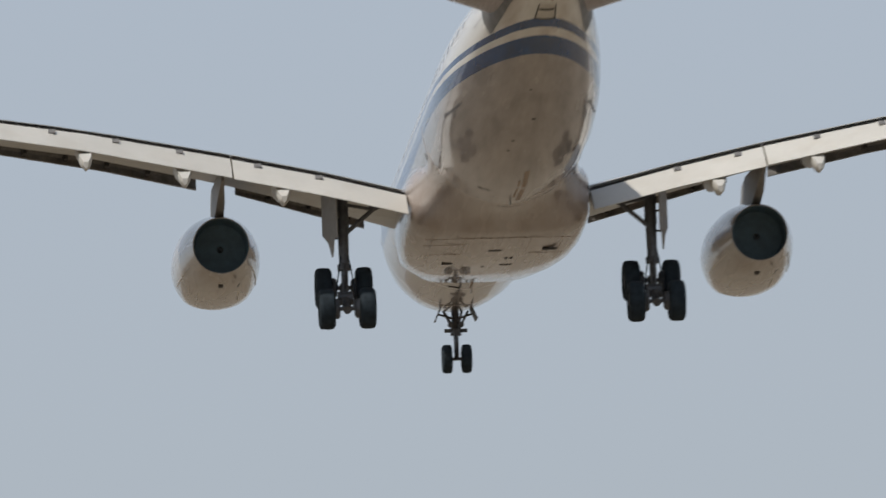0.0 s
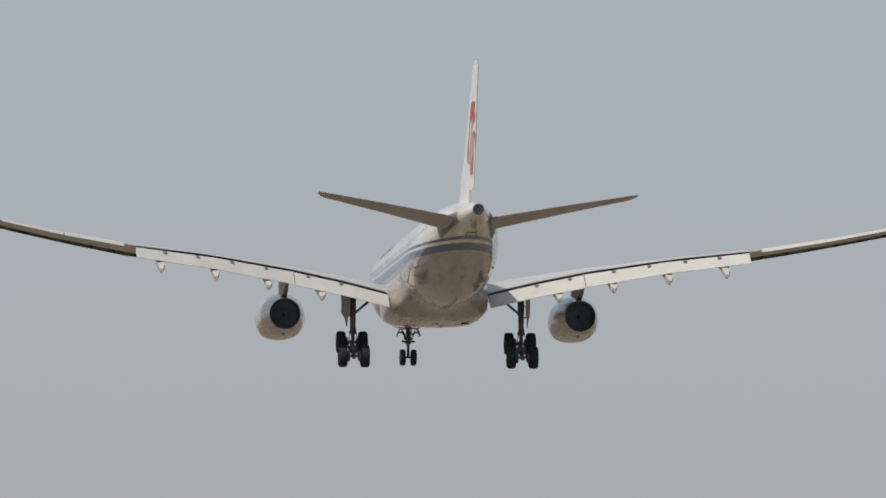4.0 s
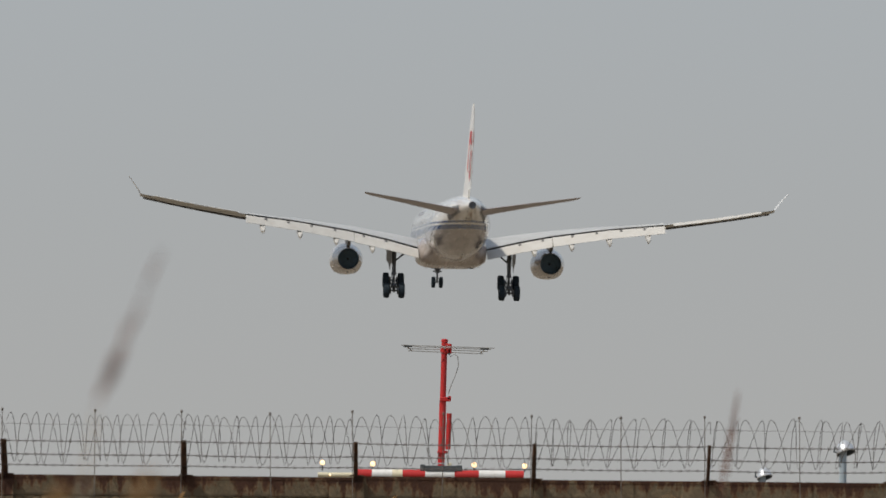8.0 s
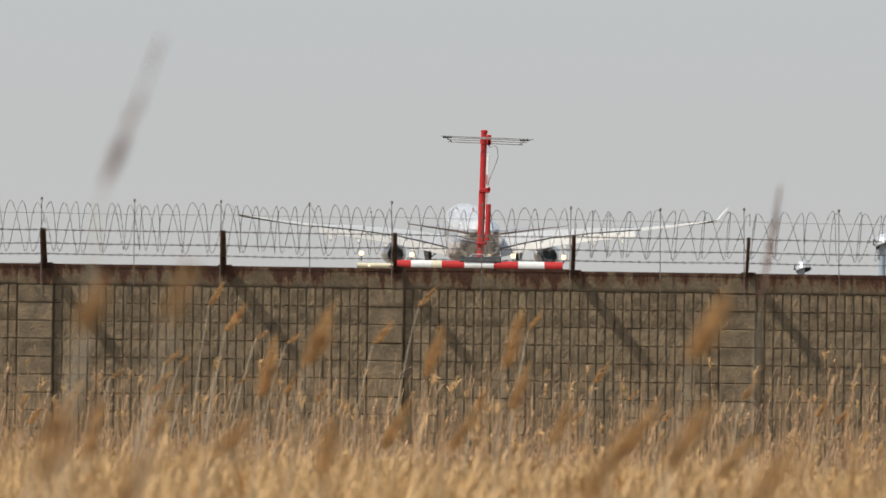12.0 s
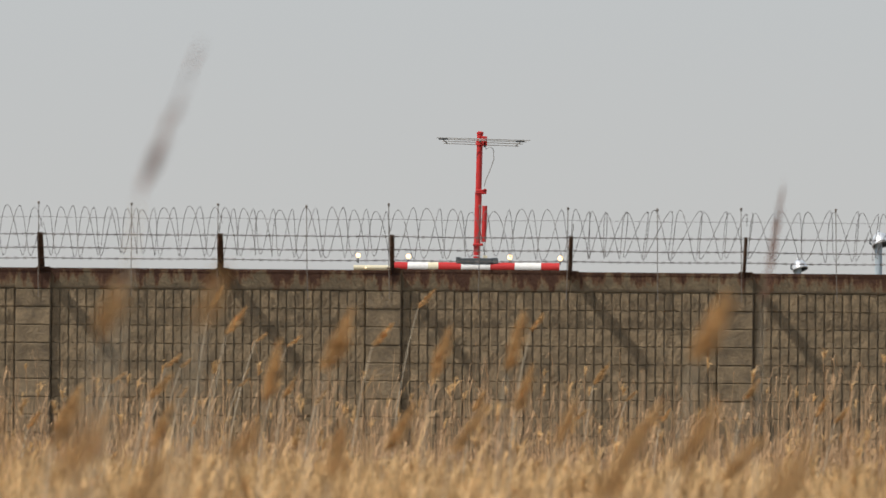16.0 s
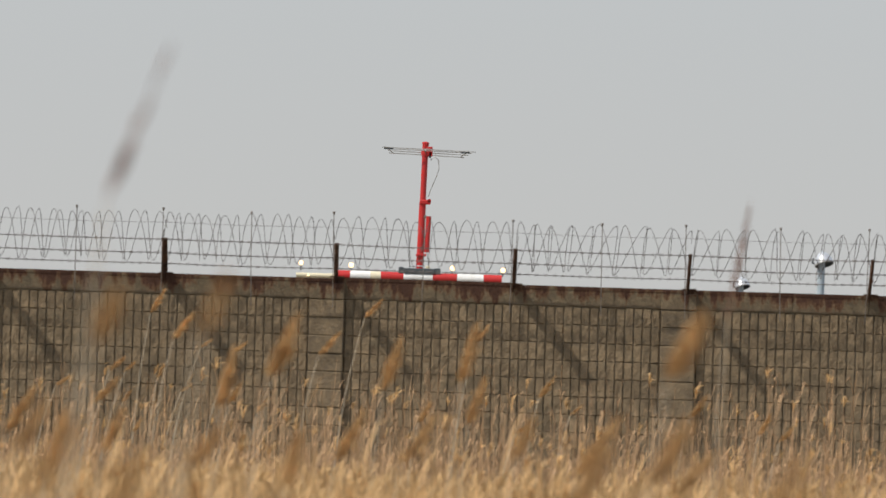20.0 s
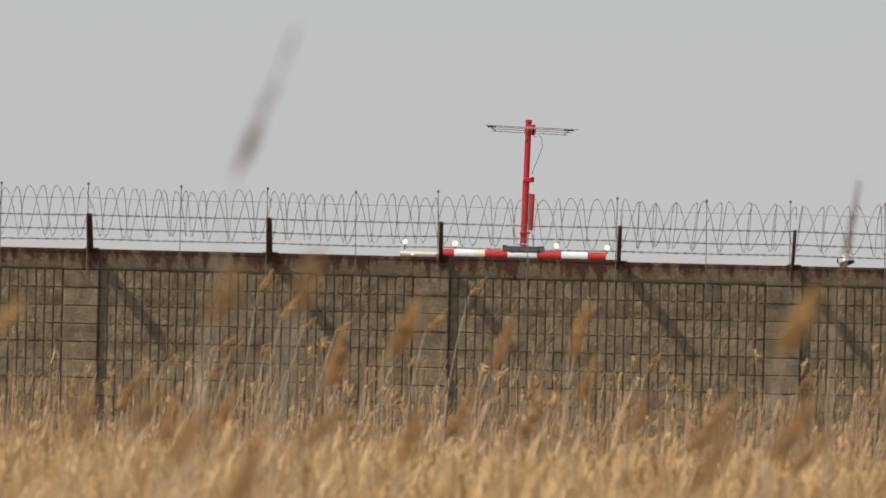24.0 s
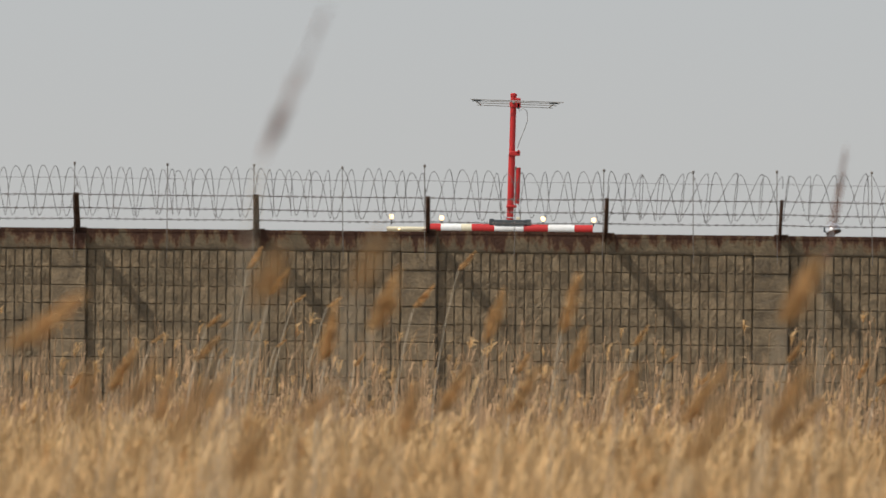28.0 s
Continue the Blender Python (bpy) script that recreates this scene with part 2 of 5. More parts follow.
def rust_runs(mat, top):
    """Rust that has run down from the wall's top edge in uneven tongues, dark where it is thick."""
    n, l = mat.node_tree.nodes, mat.node_tree.links
    sock = n["Principled BSDF"].inputs["Base Color"]
    col = sock.links[0].from_socket
    co = n.new("ShaderNodeTexCoord")
    sep = n.new("ShaderNodeSeparateXYZ")
    l.new(co.outputs["Object"], sep.inputs["Vector"])

    def noise_at(scale, stretch, detail):
        m, t = n.new("ShaderNodeMapping"), n.new("ShaderNodeTexNoise")
        m.inputs["Scale"].default_value = stretch
        l.new(co.outputs["Object"], m.inputs["Vector"])
        l.new(m.outputs["Vector"], t.inputs["Vector"])
        t.inputs["Scale"].default_value, t.inputs["Detail"].default_value = scale, detail
        return t.outputs["Fac"]

    def math_node(kind, a, b):
        m = n.new("ShaderNodeMath")
        m.operation = kind
        for i, x in enumerate((a, b)):
            if hasattr(x, "is_linked"):
                l.new(x, m.inputs[i])
            else:
                m.inputs[i].default_value = x
        return m.outputs[0]

    def soft_step(value, lo, hi, most):
        m = n.new("ShaderNodeMapRange")
        m.interpolation_type = "SMOOTHSTEP"
        l.new(value, m.inputs["Value"])
        for k, x in zip(("From Min", "From Max", "To Min", "To Max"), (lo, hi, 0.0, most)):
            m.inputs[k].default_value = x
        return m.outputs["Result"]

    tongues = noise_at(1.0, (6.5, 1.0, 0.3), 3.0)
    patches = noise_at(1.0, (1.1, 1.0, 0.3), 2.0)
    speckle = noise_at(24.0, (1.0, 1.0, 0.6), 5.0)
    depth = math_node("SUBTRACT", top, sep.outputs["Z"])
    reach = math_node("ADD", math_node("MULTIPLY", math_node("SUBTRACT", tongues, 0.5), 0.95), math_node("MULTIPLY", math_node("SUBTRACT", patches, 0.27), 0.5))
    reach = math_node("ADD", reach, math_node("MULTIPLY", math_node("SUBTRACT", speckle, 0.5), 0.34))
    over = math_node("SUBTRACT", reach, depth)
    for lo, hi, most, tint in ((-0.11, 0.05, 0.75, (0.160, 0.066, 0.026)), (-0.07, 0.08, 0.93, (0.052, 0.021, 0.011))):
        m = n.new("ShaderNodeMix")
        m.data_type = "RGBA"
        l.new(soft_step(over, lo, hi, most), m.inputs["Factor"])
        l.new(col, m.inputs["A"])
        m.inputs["B"].default_value = (*tint, 1)
        col = m.outputs["Result"]
    l.new(col, sock)
    return mat


# ---- materials ----
NAVY = (0.003, 0.054, 0.18)
GREY_BELLY = (0.398, 0.355, 0.333)
M_FUSE = banded(material("white_fuselage_paint", (0.74, 0.71, 0.66), 0.2, spread=0.035, scale=0.5, fine=1.2, coat=0.8, coat_rough=0.035, coat_ior=1.32, gloss=0.12, dirt=(0.40, 0.31, 0.235), dirt_amount=0.65, stretch=(1.6, 0.09, 1.6), dirt_span=(0.45, 0.72)),
                [(-9.0, -0.44, GREY_BELLY, 0.0, 0.009), (-0.44, 0.10, NAVY, 0.009, 0.0), (0.26, 0.43, NAVY, 0.0, 0.0)])
M_BELLY = material("grey_belly_paint", (0.425, 0.37, 0.34), 0.25, spread=0.06, scale=0.5, fine=1.5, coat=0.8, coat_rough=0.04, coat_ior=1.36, gloss=0.15, dirt=(0.25, 0.18, 0.13), dirt_amount=0.75, stretch=(1.5, 0.16, 1), dirt_span=(0.4, 0.7))
M_WING = material("light_grey_wing_paint", (0.50, 0.50, 0.48), 0.4, spread=0.06, scale=0.5, fine=5.0, dirt=(0.30, 0.27, 0.24), dirt_amount=0.35)
M_FLAP = material("pale_flap_paint", (0.57, 0.55, 0.505), 0.42, spread=0.05, scale=0.6, fine=6.0, dirt=(0.45, 0.40, 0.33), dirt_amount=0.3)
M_TAIL = material("light_grey_tail_paint", (0.375, 0.335, 0.34), 0.3, spread=0.04, scale=0.6, fine=14.0, dirt=(0.3, 0.27, 0.24), dirt_amount=0.35)
M_FIN = material("white_fin_paint", (0.76, 0.74, 0.70), 0.3, spread=0.02, scale=0.4, fine=14.0, coat=0.3)
M_RED = material("red_emblem_paint", (0.55, 0.03, 0.03), 0.35, spread=0.05, coat=0.3)
M_NACELLE = material("cream_nacelle_paint", (0.42, 0.38, 0.35), 0.25, spread=0.05, scale=0.5, fine=1.5, coat=0.9, coat_rough=0.05, coat_ior=1.4, gloss=0.2, dirt=(0.25, 0.18, 0.13), dirt_amount=0.8, stretch=(1.2, 0.25, 1.2), dirt_span=(0.42, 0.7))
M_LIP = material("bare_metal_lip", (0.6, 0.6, 0.6), 0.25, 1.0, spread=0.05)
# dark metal whose blue-grey lift is distance haze put into the base colour
M_NOZZLE = material("haze_tinted_nozzle_metal", (0.085, 0.14, 0.18), 0.6, 0.0, spread=0.2, scale=3, fine=20)
M_STEEL = material("grey_gear_steel", (0.115, 0.12, 0.128), 0.5, 0.3, spread=0.2, scale=5, fine=30)
M_PALE = material("pale_gear_paint", (0.33, 0.33, 0.33), 0.45, 0.0, spread=0.12, scale=4, fine=20)
# black rubber, its slight blue lift painted in for the haze
M_TYRE = material("black_tyre_rubber", (0.024, 0.034, 0.043), 0.9, gloss=0.25, spread=0.25, scale=4, fine=30)
M_RIM = material("dull_wheel_metal", (0.25, 0.25, 0.26), 0.45, 0.7, spread=0.15, scale=6, fine=30)
# for small dark parts, and for the shade coloured into the flap gaps
M_NEAR_BLACK = material("near_black_parts_and_shade", (0.04, 0.037, 0.035), 0.7, spread=0.2)
M_SLAT = material("bare_slat_metal", (0.19, 0.18, 0.17), 0.5, 0.3, spread=0.25, scale=1.5, fine=8)
M_PYLON = material("grey_pylon_paint", (0.25, 0.235, 0.22), 0.5, spread=0.2, scale=1.2, fine=8)
M_SEAM = material("faint_skin_seam", (0.58, 0.54, 0.48), 0.4, spread=0.1)
M_STREAK = material("brown_oil_film", (0.31, 0.225, 0.165), 0.4, spread=0.25, scale=1.5, fine=6.0, stretch=(2, 0.3, 2))
M_INK = material("dark_marking_paint", (0.2, 0.2, 0.21), 0.5, spread=0.1)
M_TITLE = material("grey_title_paint", (0.33, 0.33, 0.35), 0.4, spread=0.08)
M_GLASS = material("dark_cabin_window", (0.34, 0.34, 0.35), 0.12, spread=0.1)

M_STONE = material("rough_grey_brown_block", (0.21, 0.153, 0.089), 0.9, spread=0.3, scale=5.0, fine=30.0, bump=0.02, dirt=(0.10, 0.085, 0.055), dirt_amount=0.5, per_object=0.11, island=0.11)
M_JOINT = material("dark_mortar", (0.185, 0.148, 0.10), 0.95, spread=0.25, scale=6, fine=30)
M_COPE = rust_runs(material("rust_stained_concrete", (0.155, 0.118, 0.070), 0.9, spread=0.32, scale=4.0, fine=24.0, bump=0.015, dirt=(0.12, 0.085, 0.05), dirt_amount=0.6, dirt_span=(0.42, 0.66)), 2.75)
M_PIER = material("pale_pier_block", (0.215, 0.158, 0.093), 0.9, spread=0.3, scale=5.0, fine=24.0, bump=0.02, dirt=(0.11, 0.09, 0.065), dirt_amount=0.5, per_object=0.2)
M_RUST = material("rusty_angle_iron", (0.115, 0.070, 0.047), 0.85, 0.1, spread=0.5, scale=5, fine=40, bump=0.004, dirt=(0.20, 0.085, 0.04), dirt_amount=0.6)
M_ROD = material("dull_galvanised_rod", (0.19, 0.165, 0.14), 0.6, 0.3, spread=0.25, scale=3, fine=20)
M_WIRE = material("tarnished_wire", (0.13, 0.115, 0.105), 0.6, 0.4, spread=0.3, scale=3, fine=20)
M_MASTRED = material("red_mast_paint", (0.50, 0.02, 0.018), 0.45, spread=0.1, scale=3, fine=20, dirt=(0.3, 0.05, 0.04), dirt_amount=0.3)
M_BARWHITE = material("white_bar_paint", (0.78, 0.77, 0.74), 0.5, spread=0.05, scale=3, fine=20, dirt=(0.5, 0.46, 0.38), dirt_amount=0.3)
M_CREAM = material("cream_tube_paint", (0.68, 0.61, 0.43), 0.5, spread=0.08, scale=3, fine=20)
M_BOX = material("grey_equipment_paint", (0.065, 0.075, 0.08), 0.5, spread=0.12, scale=4, fine=20)
M_ALU = material("bright_aluminium", (0.62, 0.64, 0.66), 0.38, 0.45, spread=0.08, scale=6, fine=30)
M_ANT = material("weathered_antenna_metal", (0.36, 0.35, 0.33), 0.5, 0.3, spread=0.2, scale=4, fine=30)
M_POLE = material("pale_blue_pole_paint", (0.36, 0.42, 0.46), 0.5, spread=0.08, scale=4, fine=20)
M_LAMP = glow("lit_lamp_glass", (1.0, 0.70, 0.40), 1.8)
M_REED = material("dry_reed_straw", (0.665, 0.432, 0.202), 0.75, spread=0.2, scale=1.5, fine=8.0, island=0.45, transmit=0.3)
M_STALK = material("pale_reed_stalk", (0.76, 0.65, 0.48), 0.65, spread=0.15, scale=2, fine=10.0, island=0.4, transmit=0.15)
M_STEM = material("brown_dry_stem", (0.52, 0.325, 0.172), 0.75, spread=0.25, scale=1.5, fine=8.0, island=0.5, transmit=0.2)
M_PLUME = material("tawny_reed_plume", (0.66, 0.43, 0.20), 0.85, spread=0.2, scale=3, fine=20.0, island=0.3, transmit=0.45)
# darker plume brown that stands in for backlight against the sky
M_PLUME_BACKLIT = material("backlit_reed_plume", (0.33, 0.175, 0.12), 0.85, spread=0.2, scale=3, fine=20.0, island=0.3, transmit=0.2)
M_SOIL = material("dry_grass_soil", (0.19, 0.155, 0.112), 0.95, spread=0.35, scale=0.25, fine=2.5, dirt=(0.16, 0.13, 0.075), dirt_amount=0.6)

# ---- ground ----
def ground_height(y):
    """Level at the wall; the airfield beyond it lies four metres lower."""
    k = min(1, max(0, (y - 230) / 700))
    return -4.0 * k * k * (3 - 2 * k)


def build_ground():
    ys = [-4500, -1500, -400, -100, 0, 60, 120, 160, 230, 330, 430, 530, 630, 730, 830, 930, 1200, 1600, 2200, 3200, 4900]
    xs = [-4500, -1500, -500, -150, -40, 0, 40, 150, 500, 1500, 4500]
    s = Shape()
    s.add([(x, y, ground_height(y)) for y in ys for x in xs],
          [(r * len(xs) + c, r * len(xs) + c + 1, (r + 1) * len(xs) + c + 1, (r + 1) * len(xs) + c) for r in range(len(ys) - 1) for c in range(len(xs) - 1)])
    tagged(part("ground", s, M_SOIL), "dry tan grassland and bare soil of an airfield", "ground", kind="structure")


build_ground()


# ---- airliner: x right, y forward from the main gear, z up from the fuselage axis ----
FUSE = [  # y, axis height, half width, half height
    (28.85, -0.95, 0.06, 0.06), (28.5, -0.9, 0.52, 0.48), (27.8, -0.78, 1.02, 0.95), (26.6, -0.55, 1.58, 1.5), (25.0, -0.32, 2.1, 2.05),
    (23.0, -0.12, 2.5, 2.52), (21.0, -0.03, 2.72, 2.75), (19.0, 0, 2.82, 2.82), (12.0, 0, 2.82, 2.82), (4.0, 0, 2.82, 2.82), (-4.0, 0, 2.82, 2.82),
    (-8.5, 0.0, 2.82, 2.82), (-11.0, 0.14, 2.76, 2.68), (-13.5, 0.38, 2.62, 2.44), (-16.0, 0.68, 2.40, 2.12), (-18.5, 0.98, 2.10, 1.78), (-21.0, 1.24, 1.74, 1.42),
    (-23.5, 1.44, 1.34, 1.06), (-25.5, 1.55, 0.98, 0.78), (-27.2, 1.63, 0.66, 0.54), (-28.4, 1.67, 0.44, 0.40), (-28.8, 1.68, 0.36, 0.35)]


def fuse_at(y):
    for a, b in zip(FUSE, FUSE[1:]):
        if b[0] <= y <= a[0]:
            k = (a[0] - y) / (a[0] - b[0])
            return [p + (q - p) * k for p, q in zip(a[1:], b[1:])]
    return FUSE[-1][1:]


def fuse_point(y, angle, off=0.0):
    """A point on the skin: angle in degrees from the top, positive to the right."""
    z, w, h = fuse_at(y)
    a = radians(angle)
    return Vector(((w + off) * math.sin(a), y, z + (h + off) * math.cos(a)))


def skin_patch(y0, y1, a0, a1, off=0.012, n=3):
    s = Shape()
    s.add([fuse_point(y0 + (y1 - y0) * i / n, a0 + (a1 - a0) * j / n, off) for i in range(n + 1) for j in range(n + 1)],
          [(i * (n + 1) + j, i * (n + 1) + j + 1, (i + 1) * (n + 1) + j + 1, (i + 1) * (n + 1) + j) for i in range(n) for j in range(n)])
    return s


WING = [  # x, leading edge y, trailing edge y, height of the trailing edge, thickness, rise of the leading edge
    (1.5, 11.4, -0.5, -2.10, 1.55, 0.75), (3.0, 10.4, -0.55, -1.76, 1.40, 0.7), (6.0, 8.5, -0.7, -1.02, 1.1, 0.5), (9.3, 6.4, -0.85, -0.33, 0.90, 0.30),
    (14.3, 3.3, -2.45, 0.39, 0.66, 0.15), (19.3, 0.2, -4.05, 0.89, 0.46, -0.10), (24.5, -3.05, -5.9, 1.63, 0.33, -0.15), (29.2, -6.0, -8.0, 2.45, 0.22, -0.18)]


def wing_at(x):
    x = abs(x)
    for a, b in zip(WING, WING[1:]):
        if x <= b[0]:
            k = (x - a[0]) / (b[0] - a[0])
            return [p + (q - p) * k for p, q in zip(a[1:], b[1:])]
    return WING[-1][1:]


def aerofoil(x, le, te, z, thick, rise, n=9, blunt=0.12):
    """A section from the trailing edge over the top to the leading edge and back below."""
    up, low = [], []
    for i in range(n + 1):
        k = i / n
        u = 0.5 * (1 - math.cos(math.pi * k))
        t = thick * (2.08 * math.sqrt(u) * (1 - u) ** 1.2 + blunt * u * 0.5)
        y, zz = le + (te - le) * u, z + rise * (1 - u)
        up.append(Vector((x, y, zz + t * 0.55)))
        low.append(Vector((x, y, zz - t * 0.45)))
    return up[::-1] + low[1:]


def wheel(parent, at, radius, width, axis=(1, 0, 0)):
    r, w = radius, width / 2
    s = Shape().turned(at, axis, [(-w * 0.8, r * 0.56), (-w, r * 0.66), (-w, r * 0.84), (-w * 0.8, r * 0.96), (-w * 0.45, r), (-w * 0.42, r * 0.985), (-w * 0.36, r * 0.985), (-w * 0.33, r), (w * 0.33, r), (w * 0.36, r * 0.985),
                                        (w * 0.42, r * 0.985), (w * 0.45, r), (w * 0.8, r * 0.96), (w, r * 0.84), (w, r * 0.66), (w * 0.8, r * 0.56)], 36)
    wheel_ob = part("wheel", Shape().turned(at, axis, [(-w * 0.5, 0.04), (-w * 0.5, r * 0.2), (-w * 0.72, r * 0.24), (-w * 0.72, r * 0.34), (-w * 0.35, r * 0.4), (-w * 0.35, r * 0.5), (-w * 0.8, r * 0.57),
                                                        (w * 0.8, r * 0.57), (w * 0.35, r * 0.5), (w * 0.35, r * 0.4), (w * 0.72, r * 0.34), (w * 0.72, r * 0.24), (w * 0.5, r * 0.2), (w * 0.5, 0.04)], 28, caps=True), M_RIM, parent, "dull metal wheel hub")
    part("tyre", s, M_TYRE, wheel_ob, "black rubber tyre")
    return wheel_ob


AILERONS = []  # panel, side, hinge, hinge line


def build_wing(plane, side):
    wing = part("wing", Shape().loft([[Vector((p.x * side, p.y, p.z)) for p in aerofoil(*row)][::side] for row in WING]), M_WING, plane, "light grey swept wing with flaps lowered")

    def surface(name, x0, x1, chord0, chord1, angle, drop, back, thick, mat, label, cover=0.0, n=6):
        """A hinged panel behind the trailing edge, turned down by angle."""
        rings = []
        a = radians(angle)
        for i in range(n + 1):
            k = i / n
            x = x0 + (x1 - x0) * k
            c = chord0 + (chord1 - chord0) * k
            le, te, z, t, rise = wing_at(x)
            o = Vector((x * side, te + cover - back, z - drop))
            ring = []
            for u, h in ((0, 0), (0.06, 0.5), (0.2, 0.62), (0.45, 0.5), (1, 0.06), (1, -0.02), (0.45, -0.34), (0.2, -0.45), (0.06, -0.34)):
                hh = h * thick
                ring.append(o + Vector((0, -math.cos(a) * u * c - math.sin(a) * hh, -math.sin(a) * u * c + math.cos(a) * hh)))
            rings.append(ring[::side])
        return part(name, Shape().loft(rings), mat, wing, label)

    inner = surface("flap", 3.2, 9.17, 1.74, 1.84, 27, 0.20, 0.12, 0.30, M_FLAP, "pale inboard flap, fully lowered")
    outer = surface("flap", 9.23, 19.35, 1.84, 1.40, 27, 0.17, 0.12, 0.26, M_FLAP, "pale outboard flap, fully lowered")
    # ailerons: each turns on its own hinge line
    for x0, x1, chord0, chord1, thick, label in ((20.1, 23.9, 1.02, 0.92, 0.18, "pale inner aileron"), (23.96, 27.9, 0.92, 0.66, 0.15, "pale outer aileron")):
        ends = [Vector((x * side, wing_at(x)[1], wing_at(x)[2])) for x in (x0, x1)]
        hinge = (ends[0] + ends[1]) / 2
        rings = []
        for p, c in zip(ends, (chord0, chord1)):
            rings.append([p - hinge + Vector((0, -u * c, h * thick)) for u, h in ((0, 0), (0.06, 0.5), (0.2, 0.62), (0.45, 0.5), (1, 0.06), (1, -0.02), (0.45, -0.34), (0.2, -0.45), (0.06, -0.34))][::side])
        panel = part("aileron", Shape().loft(rings), M_FLAP, wing, label)
        panel.location = hinge
        AILERONS.append((panel, side, hinge, (ends[1] - ends[0]) * side))
    # actuator plates on the flaps
    for x in (6.2, 8.3):
        le, te, z, t, rise = wing_at(x)
        part("flap_plate", Shape().box((x * side, te - 0.60, z - 0.225), (0.26, 0.3, 0.05), Matrix.Rotation(radians(31), 3, "X")), M_SLAT, inner, smooth=False)
    for x in (11.0, 13.2, 15.4, 17.5):
        le, te, z, t, rise = wing_at(x)
        part("flap_plate", Shape().box((x * side, te - 0.60, z - 0.215), (0.24, 0.3, 0.05), Matrix.Rotation(radians(31), 3, "X")), M_SLAT, outer, smooth=False)
    # spoiler panels over the flap gap
    spans = [(3.3, 5.98), (5.99, 9.18)] + [(9.22 + 2.02 * i, 11.23 + 2.02 * i) for i in range(5)]
    for x0, x1 in spans:
        s = Shape()
        for x in (x0, x1):
            le, te, z, t, rise = wing_at(x)
            s.v += [(x * side, te + 1.2, z + 0.20 + 0.03 * t), (x * side, te - 0.16, z + 0.045 + t * 0.02), (x * side, te - 0.16, z + 0.02 + t * 0.02), (x * side, te + 1.2, z + 0.15 + 0.03 * t)]
        s.f = [(0, 1, 5, 4), (1, 2, 6, 5), (2, 3, 7, 6), (3, 0, 4, 7), (0, 3, 2, 1), (4, 5, 6, 7)]
        s.m = [0] * 6
        part("spoiler", s, M_WING, wing, smooth=False)
    # near-black strips ahead of the flaps: the gap's shade put in as colour
    for x0, x1 in ((3.2, 9.17), (9.23, 19.35)):
        s = Shape()
        for x in (x0, (x0 + x1) / 2, x1):
            le, te, z, t, rise = wing_at(x)
            s.v += [(x * side, te - 0.02, z + 0.01), (x * side, te - 0.06, z + 0.01), (x * side, te - 0.10, z - 0.30), (x * side, te - 0.02, z - 0.30)]
        s.f = [(i * 4 + j, i * 4 + (j + 1) % 4, i * 4 + 4 + (j + 1) % 4, i * 4 + 4 + j) for i in range(2) for j in range(4)] + [(0, 1, 2, 3), (11, 10, 9, 8)]
        s.m = [0] * len(s.f)
        part("flap_cove", s, M_NEAR_BLACK, wing, "dark strip standing for the shade in the flap gap", smooth=False)
    # slats drawn forward of the leading edge
    for x0, x1 in ((4.0, 8.7), (10.1, 13.4), (13.403, 16.6), (16.603, 19.8), (19.803, 23.2), (23.203, 26.2), (26.203, 28.9)):
        rings = []
        for x in (x0, x1):
            le, te, z, t, rise = wing_at(x)
            c = (0.085 * (le - te) + 0.22) * (0.62 if x0 < 9 else 1.0)
            o = Vector((x * side, le + 0.45 * c, z + rise - 0.34 * t * 0.4 - 0.2 * c))
            ring = [o + Vector((0, q * c, h * c)) for q, h in ((-0.75, 0.62), (-0.3, 0.55), (0.1, 0.3), (0.28, -0.02), (0.18, -0.22), (-0.02, -0.2), (0.02, 0.1), (-0.3, 0.42))]
            rings.append(ring[::-side])
        part("slat", Shape().loft(rings), M_SLAT, wing, "extended leading-edge slat")
    # tracks that carry the slats
    for i in range(17):
        x = 4.6 + 1.45 * i
        if 8.4 < x < 10.4:
            continue
        le, te, z, t, rise = wing_at(x)
        part("slat_track", Shape().box((x * side, le + 0.05, z + rise - 0.16 * t - 0.1), (0.16, 0.5, 0.14), bevel=0.02), M_NEAR_BLACK, wing)
    # flap track fairings, drooped behind
    for x in (4.3, 7.5, 10.9, 14.3, 17.8)[1:]:
        le, te, z, t, rise = wing_at(x)
        rings = []
        for u, r in ((0, 0.03), (0.1, 0.2), (0.3, 0.31), (0.55, 0.33), (0.78, 0.32), (0.93, 0.25), (1.0, 0.11)):
            y = te + 2.9 - 5.15 * u
            zz = z - 0.32 * t - 0.27 - (0.3 * u if u < 0.5 else 0.15 + (u - 0.5) * (2.1 - 0.64 * t))
            rings.append([Vector((x * side + dx * r, y, zz + dz * r)) for dx, dz in ((-0.78, 0.9), (0.78, 0.9), (0.82, 0.1), (0.62, -0.55), (0.08, -1.2), (-0.08, -1.2), (-0.62, -0.55), (-0.82, 0.1))])
        part("flap_track_fairing", Shape().loft(rings), M_FLAP, wing, "pale keel-shaped flap fairing", edge=24)
    # winglet
    rings = []
    for k in (0, 0.25, 0.6, 1.0):
        x, z = 29.2 + 1.1 * k ** 1.2, 2.43 + 1.55 * k
        le, te = -6.2 - 2.3 * k, -8.25 - 1.05 * k
        rings.append([Vector(((x + d) * side, y, z)) for y, d in ((te, 0), (te * 0.6 + le * 0.4, 0.05), (le + (te - le) * 0.1, 0.035), (le, 0), (le + (te - le) * 0.1, -0.03), (te * 0.6 + le * 0.4, -0.05))][::side])
    part("winglet", Shape().loft(rings), M_FIN, wing, "thin upswept winglet")
    return wing


